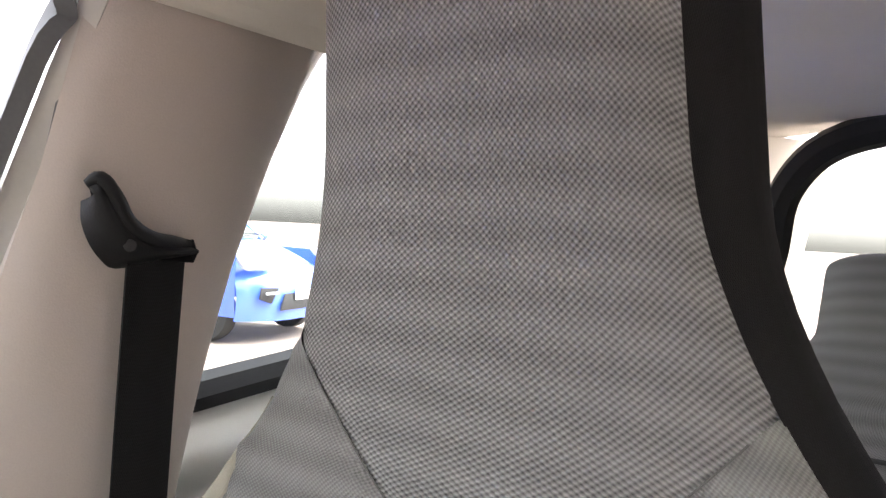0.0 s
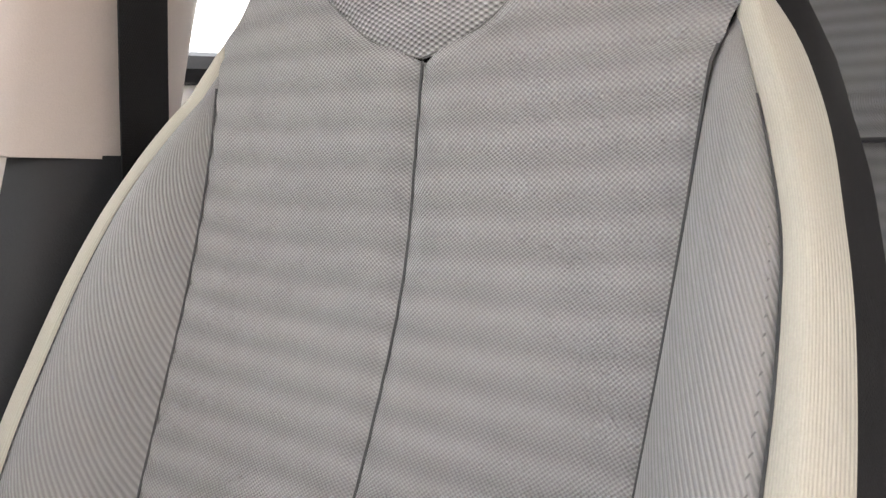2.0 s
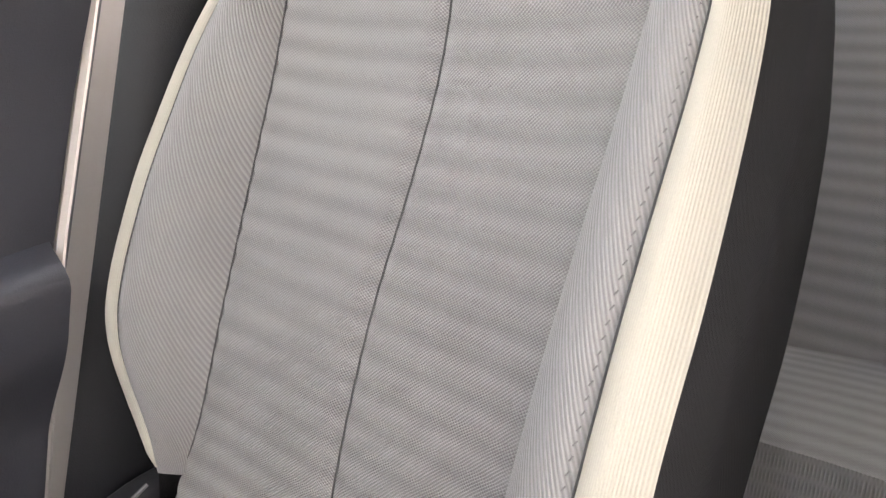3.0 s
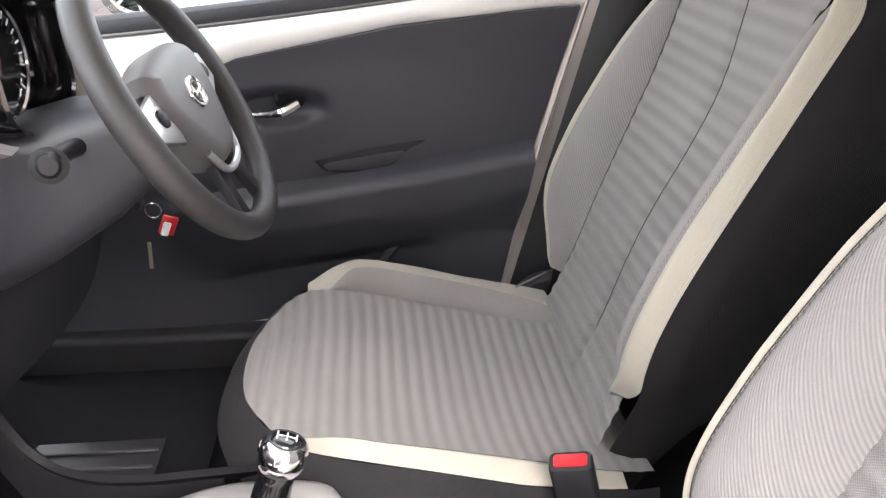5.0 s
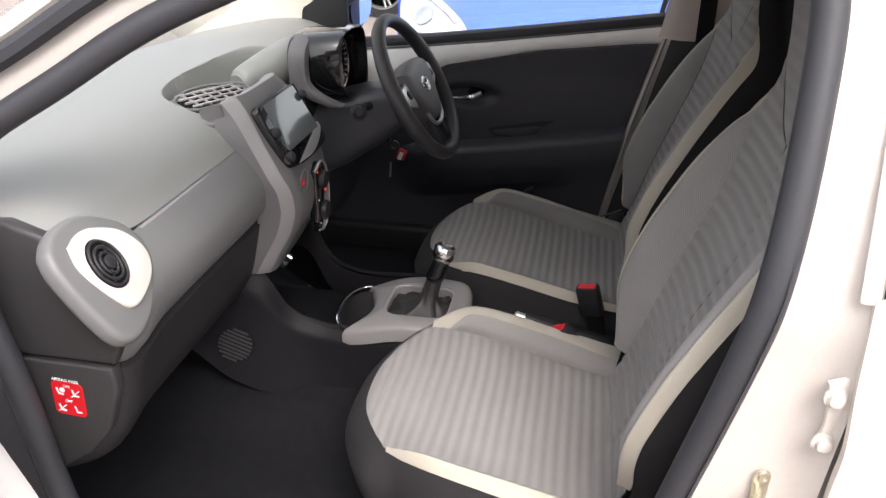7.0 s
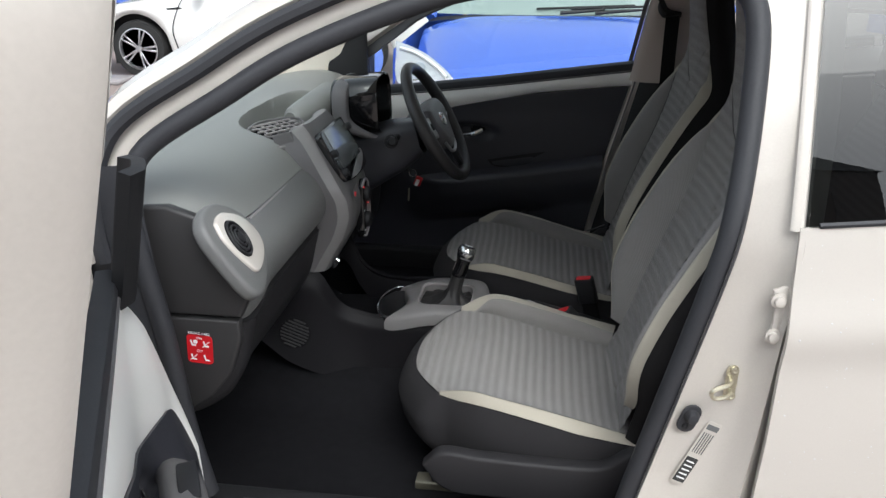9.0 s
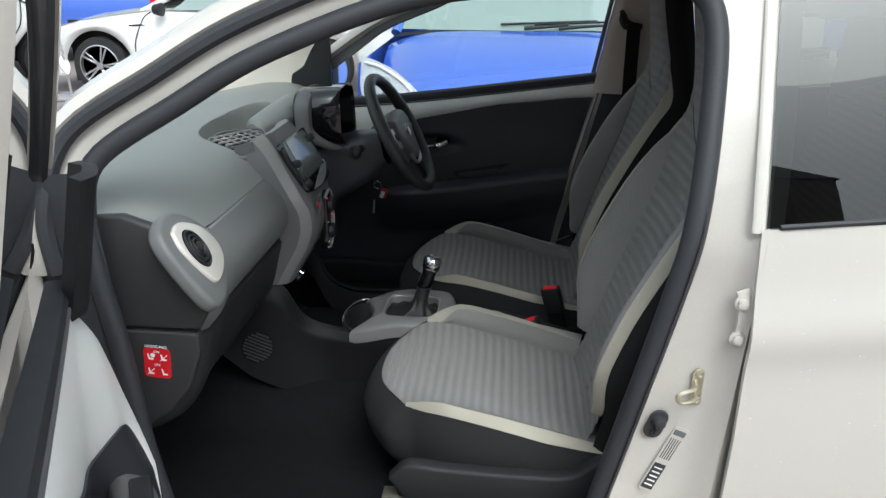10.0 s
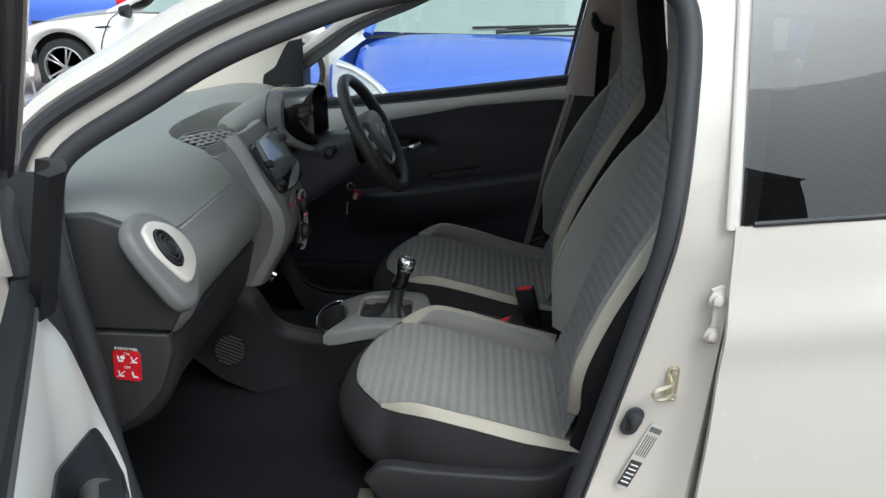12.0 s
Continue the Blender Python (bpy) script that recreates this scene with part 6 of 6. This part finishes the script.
# ---- cars standing around ----
def road_wheel(car, cx, y, sg, r=0.315):
    m = axes((cx, y, r), (0, -sg, 0), (1, 0, 0))
    w = part("wheel", lathe([(r * 0.70, -0.19), (r * 0.98, -0.18), (r, -0.15), (r, -0.04), (r * 0.97, -0.005), (r * 0.74, 0.0), (r * 0.70, -0.03)], m, 40), TYRE, car, "black tyre on alloy wheel")
    part("rim", lathe([(r * 0.70, -0.03), (r * 0.74, 0.001), (r * 0.70, 0.004), (r * 0.66, -0.03), (r * 0.60, -0.10), (0.02, -0.10)], m, 40), ALLOY, w, "bright alloy rim")
    for k in range(10):
        a = 2 * math.pi * (k // 2) / 5 + (0.14 if k % 2 else -0.14)
        part("spoke", box((0.04, -0.010, -0.03), (r * 0.69, 0.010, -0.008), 0.004, 1, m @ Matrix.Rotation(a, 4, "Z")), ALLOY, w)
    part("wheel_cap", lathe([(0.04, -0.03), (0.038, -0.004), (0.01, 0.0)], m, 18), ALLOY, w)


def blue_car(name, x0, y0, label):
    """A small blue car with its nose to our car: nose at y0, left lamp side at x0."""
    car = thing(name, label, "car", "blue cars", at=(x0 + 0.84, y0 + 1.9, 0))
    hw = 0.84
    cx = x0 + hw

    def nose(u, v):
        c = 2 * u - 1
        prof = NOSE[round(v * 40)]
        y, z = prof
        round_off = 0.30 * abs(c) ** 3.5 * step(1.2, 0.3, y)
        w = hw * (1 - 0.05 * step(0.6, 1.0, z)) * (0.99 - 0.02 * step(0.3, 0.0, y))
        return Vector((cx + c * w, y0 + y + round_off, z - 0.09 * abs(c) ** 5 * step(0.55, 0.8, z)))

    part("bonnet", surf(nose, 40, 40), BLUEPAINT, car, "glossy blue bonnet and nose")
    for sg in (-1, 1):
        part("flank", surf(lambda u, v: Vector((cx + sg * (hw * 0.985 + 0.012 * math.sin(v * 3)), y0 + 0.30 + 3.3 * u, 0.28 + (0.66 + 0.08 * u) * v)), 16, 12), BLUEPAINT, car)
        lamp_o = [tuple(p) for p in spline([(-0.02, 0.16), (0.09, 0.10), (0.20, 0.02), (0.33, -0.12), (0.30, -0.165), (0.12, -0.14), (0.01, -0.08), (-0.02, 0.16)], 40)][:-1]
        lm = axes((cx + sg * (hw - 0.035), y0 + 0.30, 0.84), (sg * 0.30, -0.72, 0.62), (-sg, 0, 0))
        pts = [(x, y) for x, y in lamp_o]
        lamp = part("headlamp", slab(pts if sg < 0 else pts, 0.05, lm @ Matrix.Translation((0, 0, 0.03)), 0.008, 2), LAMPGLASS, car, "clear headlamp with bright inner strip")
        part("lamp_bowl", lathe([(0.052, 0.0), (0.050, 0.006), (0.040, 0.004), (0.030, 0.007), (0.005, 0.010)], lm @ Matrix.Translation((0.13, -0.055, 0.032)), 24), CHROME, lamp, "round projector lens")
        part("lamp_strip", tube([lm @ Vector(p) for p in ((0.02, 0.10, 0.036), (0.12, 0.05, 0.036), (0.24, -0.05, 0.036), (0.30, -0.12, 0.036))], 0.009, 6, 16), WHITEINK, lamp)
        part("door_mirror", lathe([(0.02, -0.09), (0.06, -0.06), (0.075, 0.0), (0.06, 0.01)], axes((cx + sg * 0.97, y0 + 1.30, 1.06), (0, 1, 0)) @ Matrix.Diagonal((1.25, 0.85, 1, 1)), 18), BLUEPAINT, car, "blue door mirror")
        t = part("tyre", lathe([(0.21, -0.16), (0.29, -0.16), (0.30, -0.04), (0.28, 0.0), (0.20, 0.0)], axes((cx + sg * 0.82, y0 + 0.68, 0.300), (sg, 0, 0), (0, 1, 0)), 32), TYRE, car)
        part("tyre", lathe([(0.21, -0.16), (0.29, -0.16), (0.30, -0.04), (0.28, 0.0), (0.20, 0.0)], axes((cx + sg * 0.82, y0 + 3.0, 0.300), (sg, 0, 0), (0, 1, 0)), 32), TYRE, car)
    part("grille", slab([(-0.50, -0.11), (0.50, -0.11), (0.40, 0.06), (-0.40, 0.06)], 0.02, axes((cx, y0 - 0.010, 0.46), (0, -1, 0.12), (1, 0, 0)), 0.01), DARKPL, car, "black lower grille")
    part("plate", slab(rounded(0.50, 0.105, 0.012), 0.008, axes((cx, y0 - 0.028, 0.50), (0, -1, 0.08), (1, 0, 0)), 0.002), WHITEINK, car, "blank white plate")
    for sg in (-1, 1):
        part("fog_panel", slab([(-0.12, -0.08), (0.10, -0.09), (0.13, 0.02), (-0.02, 0.08)], 0.02, axes((cx + sg * 0.60, y0 + 0.045, 0.50), (sg * 0.35, -1, 0.1), (sg, 0, 0)), 0.01), DARKPL, car, "black fog lamp panel")
        part("day_lamp", slab(rounded(0.15, 0.026, 0.010), 0.012, axes((cx + sg * 0.60, y0 + 0.022, 0.53), (sg * 0.35, -1, 0.1), (sg, 0, 0)), 0.004), LAMPGLASS, car, "pale day lamp bar")
    part("tail", surf(lambda u, v: Vector((cx + (2 * u - 1) * (0.82 - 0.36 * max(0, v - 0.5)), y0 + 3.6 + 0.05 * math.sin(math.pi * v) - 0.36 * max(0, v - 0.55), 0.28 + 1.17 * v)), 12, 14), BLUEPAINT, car, "blue tail")
    # scuttle, screen, wipers, roof
    part("scuttle", surf(lambda u, v: Vector((cx + (2 * u - 1) * 0.76, y0 + 0.96 + 0.10 * v + 0.10 * (2 * u - 1) ** 2, 1.035 + 0.012 * v - 0.03 * (2 * u - 1) ** 4)), 20, 4), DARKPL, car, "black wiper scuttle")
    part("windscreen", surf(lambda u, v: Vector((cx + (2 * u - 1) * (0.74 - 0.12 * v), y0 + 1.05 + 0.62 * v + 0.10 * (2 * u - 1) ** 2 * (1 - v), 1.045 + 0.40 * v)), 20, 10), SCREENGLASS, car, "windscreen with a pale sky reflection painted in")
    part("roof", surf(lambda u, v: Vector((cx + (2 * u - 1) * 0.62, y0 + 1.66 + 1.78 * v, 1.45 + 0.03 * math.sin(math.pi * v) - 0.05 * (2 * u - 1) ** 4)), 14, 10), BLUEPAINT, car, "blue roof")
    for sg in (-1, 1):
        part("pillar", tube([(cx + sg * 0.76, y0 + 1.13, 1.02), (cx + sg * 0.70, y0 + 1.40, 1.25), (cx + sg * 0.63, y0 + 1.68, 1.44)], 0.032, 8, 12), BLUEPAINT, car, "blue windscreen pillar")
        part("side_glass", surf(lambda u, v: Vector((cx + sg * (0.80 - 0.15 * v), y0 + 1.25 + 0.38 * v + 1.6 * u, 1.0 + 0.40 * v)), 10, 6), SCREENGLASS, car)
        a = 0.55 * sg
        part("wiper_arm", tube([(cx - 0.10 * sg + 0.12, y0 + 1.02, 1.062), (cx - 0.10 * sg + 0.35, y0 + 1.05, 1.078), (cx - 0.10 * sg + 0.62 - 0.25 * (sg > 0), y0 + 1.08, 1.088)], [0.011, 0.008, 0.005], 8, 14), DARKPL, car, "black wiper arm")
        part("wiper_blade", tube([(cx - 0.10 * sg - 0.02, y0 + 1.08, 1.080), (cx - 0.10 * sg + 0.55, y0 + 1.10, 1.100)], 0.007, 6, 4), DARKPL, car, "black wiper blade")
    return car


NOSE = spline([(0.02, 0.24), (0.0, 0.36), (0.0, 0.52), (0.03, 0.66), (0.12, 0.76), (0.30, 0.85), (0.55, 0.94), (0.80, 1.005), (1.02, 1.045)], 40)
# pale base colour of the glass paints in the mirrored sky
SCREENGLASS = mat("glass_painted_sky_reflection", (0.27, 0.34, 0.32), 0.04, 0, 0.03, 3, 0, 300, 0.6)
blue_car("blue_car", -0.62, 1.72, "bright blue small car parked nose towards the door")
distant = blue_car("blue_car", 4.75, 6.0, "bright blue small car parked beyond the rear window")
distant.rotation_euler = (0, 0, radians(14))

# white coupe further off
coupe = thing("white_coupe", "pearl white sports coupe parked side-on", "car", at=(-3.2, 7.2, 0))
top = curve1([-5.40, -5.30, -5.1, -4.7, -4.2, -3.85, -3.2, -2.7, -2.0, -1.4, -1.15], [0.48, 0.62, 0.71, 0.80, 0.87, 0.92, 0.90, 0.89, 0.90, 0.95, 0.80])


def coupe_side(u, v):
    x = -5.40 + 4.25 * u
    arch = max(0, 1 - ((x + 4.485) / 0.40) ** 2) ** 0.5 * 0.42 if abs(x + 4.485) < 0.40 else 0
    arch2 = max(0, 1 - ((x + 1.92) / 0.40) ** 2) ** 0.5 * 0.42 if abs(x + 1.92) < 0.40 else 0
    lo = max(0.20, 0.28 + max(arch, arch2) if max(arch, arch2) > 0 else 0.20)
    z = lo + (top(x) - lo) * v
    return Vector((x, 6.42 + 0.10 * v ** 3 - 0.05 * math.sin(math.pi * v) + 0.25 * step(-4.9, -5.4, x) ** 2 + 0.2 * step(-1.5, -1.15, x), z))


part("coupe_flank", surf(coupe_side, 110, 16), WHITECAR, coupe, "white flank with round wheel arches")
part("coupe_deck", surf(lambda u, v: Vector((-5.40 + 4.25 * u, 6.50 + 1.55 * v + 0.25 * step(-4.9, -5.4, -5.4 + 4.25 * u) ** 2 * (1 - 2 * v), top(-5.40 + 4.25 * u) + 0.05 * math.sin(math.pi * v))), 60, 14), WHITECAR, coupe, "white bonnet")
part("arch_liner", box((-4.90, 6.60, 0.12), (-4.05, 6.64, 0.80)), DARKPL, coupe)
cab = [(-3.95, 0.90), (-3.55, 1.10), (-3.10, 1.24), (-2.60, 1.28), (-2.10, 1.22), (-1.55, 0.95)]
cabin = spline(cab, 30)
part("coupe_roof", surf(lambda u, v: Vector((cabin[round(u * 30)][0], 6.62 + 1.25 * v, cabin[round(u * 30)][1] + 0.04 * math.sin(math.pi * v))), 30, 12), WHITECAR, coupe, "white roof")
part("coupe_side_glass", surf(lambda u, v: Vector((-3.62 + 1.75 * u + 0.25 * v * (1 - 2 * u), 6.50 + 0.12 * v, 0.915 + (float(np.interp(-3.62 + 1.75 * u + 0.25 * v * (1 - 2 * u), [q[0] for q in cabin], [q[1] for q in cabin])) - 0.95) * v)), 24, 8), SCREENGLASS, coupe, "side window with a pale sky reflection painted in")
part("coupe_pillar", tube([(-3.98, 6.55, 0.90), (-3.55, 6.60, 1.09), (-3.12, 6.62, 1.23)], 0.03, 8, 12), WHITECAR, coupe)
part("coupe_mirror", lathe([(0.02, -0.10), (0.06, -0.08), (0.08, 0.0), (0.06, 0.01)], axes((-3.66, 6.36, 0.93), (1, 0, 0), (0, 1, 0)) @ Matrix.Diagonal((1.2, 0.9, 1, 1)), 18), DARKPL, coupe, "dark door mirror")
part("door_line", tube([(-3.98, 6.375, 0.30), (-4.02, 6.370, 0.55), (-3.92, 6.42, 0.82), (-3.85, 6.50, 0.90)], 0.006, 6, 16), DARKPL, coupe)
part("wing_vent", slab([(-0.12, 0.0), (0.14, 0.018), (0.10, 0.034), (-0.05, 0.022)], 0.01, axes((-4.05, 6.425, 0.74), (0, -1, 0.2), (1, 0, 0)), 0.003), DARKPL, coupe, "dark wing vent")
road_wheel(coupe, -4.485, 6.40, 1, 0.315)
road_wheel(coupe, -1.92, 6.42, 1, 0.315)
# another blue car behind the coupe, tail in view
far_blue = thing("far_blue_car", "bright blue hatchback parked behind the coupe", "car", at=(-6.2, 9.8, 0))
part("far_body", box((-8.2, 9.0, 0.30), (-4.3, 10.7, 0.98), 0.12, 4), BLUEPAINT, far_blue, "blue lower body")
part("far_cabin", box((-7.4, 9.15, 0.95), (-4.6, 10.55, 1.50), 0.20, 4), SCREENGLASS, far_blue, "dark glass cabin")
part("far_roof", box((-7.2, 9.2, 1.44), (-4.7, 10.5, 1.54), 0.05, 3), BLUEPAINT, far_blue, "blue roof")
part("tail_lamp", box((-5.05, 8.97, 0.80), (-4.85, 9.03, 0.98), 0.02, 2), RED, far_blue, "red tail lamp")
part("tail_sill", box((-8.1, 8.98, 0.22), (-4.4, 9.2, 0.42), 0.05, 2), DARKPL, far_blue)
for x in (-7.4, -5.1):
    road_wheel(far_blue, x, 8.97, 1, 0.32)
# banner on a pole
flag = thing("banner_stand", "white banner with red top on a weighted stand", "banner", at=(-4.72, 6.05, 0))
part("banner_pole", tube([(-4.66, 6.05, 0.03), (-4.70, 6.05, 0.6), (-4.80, 6.05, 1.4), (-4.86, 6.05, 2.2)], 0.014, 8, 16), SILVER, flag, "pale pole")
part("banner_cloth", thick(surf(lambda u, v: Vector((-4.685 - 0.13 * v + (0.10 + 0.05 * math.sin(v * 9)) * (u - 0.5) * (1 - 0.3 * v), 6.03 + 0.03 * math.sin(u * 6 + v * 14), 0.28 + 0.72 * v)), 8, 24), 0.004), WHITEINK, flag, "white hanging cloth")
part("banner_top", thick(surf(lambda u, v: Vector((-4.82 - 0.07 * v + 0.12 * (u - 0.5), 6.03 + 0.02 * math.sin(u * 6 + v * 9), 1.0 + 0.7 * v)), 6, 12), 0.004), RED, flag, "red banner cloth")
part("banner_foot", box((-4.86, 5.85, 0.0), (-4.46, 6.25, 0.05), 0.02, 2), GREYTRIM, flag, "flat foot")

# sales building behind the viewer, seen only as a mirror image in the rear window
hall = thing("sales_building", "grey brick building with hipped slate roof and white windows", "building", at=(2.2, -18, 0))
part("wall", box((-3.0, -20.0, 0.0), (7.4, -16.0, 8.0)), mat("grey_brick", (0.26, 0.235, 0.225), 0.9, 0, 0.25, 3, 0.5, 60), hall, "grey brick wall", smooth=False)
bm = bmesh.new()
a = [bm.verts.new(p) for p in ((-3.1, -15.9, 8.0), (7.5, -15.9, 8.0), (7.5, -20.1, 8.0), (-3.1, -20.1, 8.0), (0.6, -18.0, 11.2), (3.2, -18.0, 11.2))]
for f in ((0, 1, 5, 4), (1, 2, 5), (2, 3, 4, 5), (3, 0, 4), (3, 2, 1, 0)):
    bm.faces.new([a[i] for i in f])
part("roof", bm, mat("grey_slate", (0.18, 0.18, 0.19), 0.8, 0, 0.2, 3, 0.4, 40), hall, "grey hipped roof", smooth=False)
for k in range(4):
    w = part("window", box((0.2 + 2.2 * k, -16.02, 1.0), (1.4 + 2.2 * k, -15.95, 2.3), 0.02, 1), CREAMTRIM, hall, "white framed window")
    part("pane", box((0.3 + 2.2 * k, -15.96, 1.1), (1.3 + 2.2 * k, -15.94, 2.2)), SCREENGLASS, w, smooth=False)
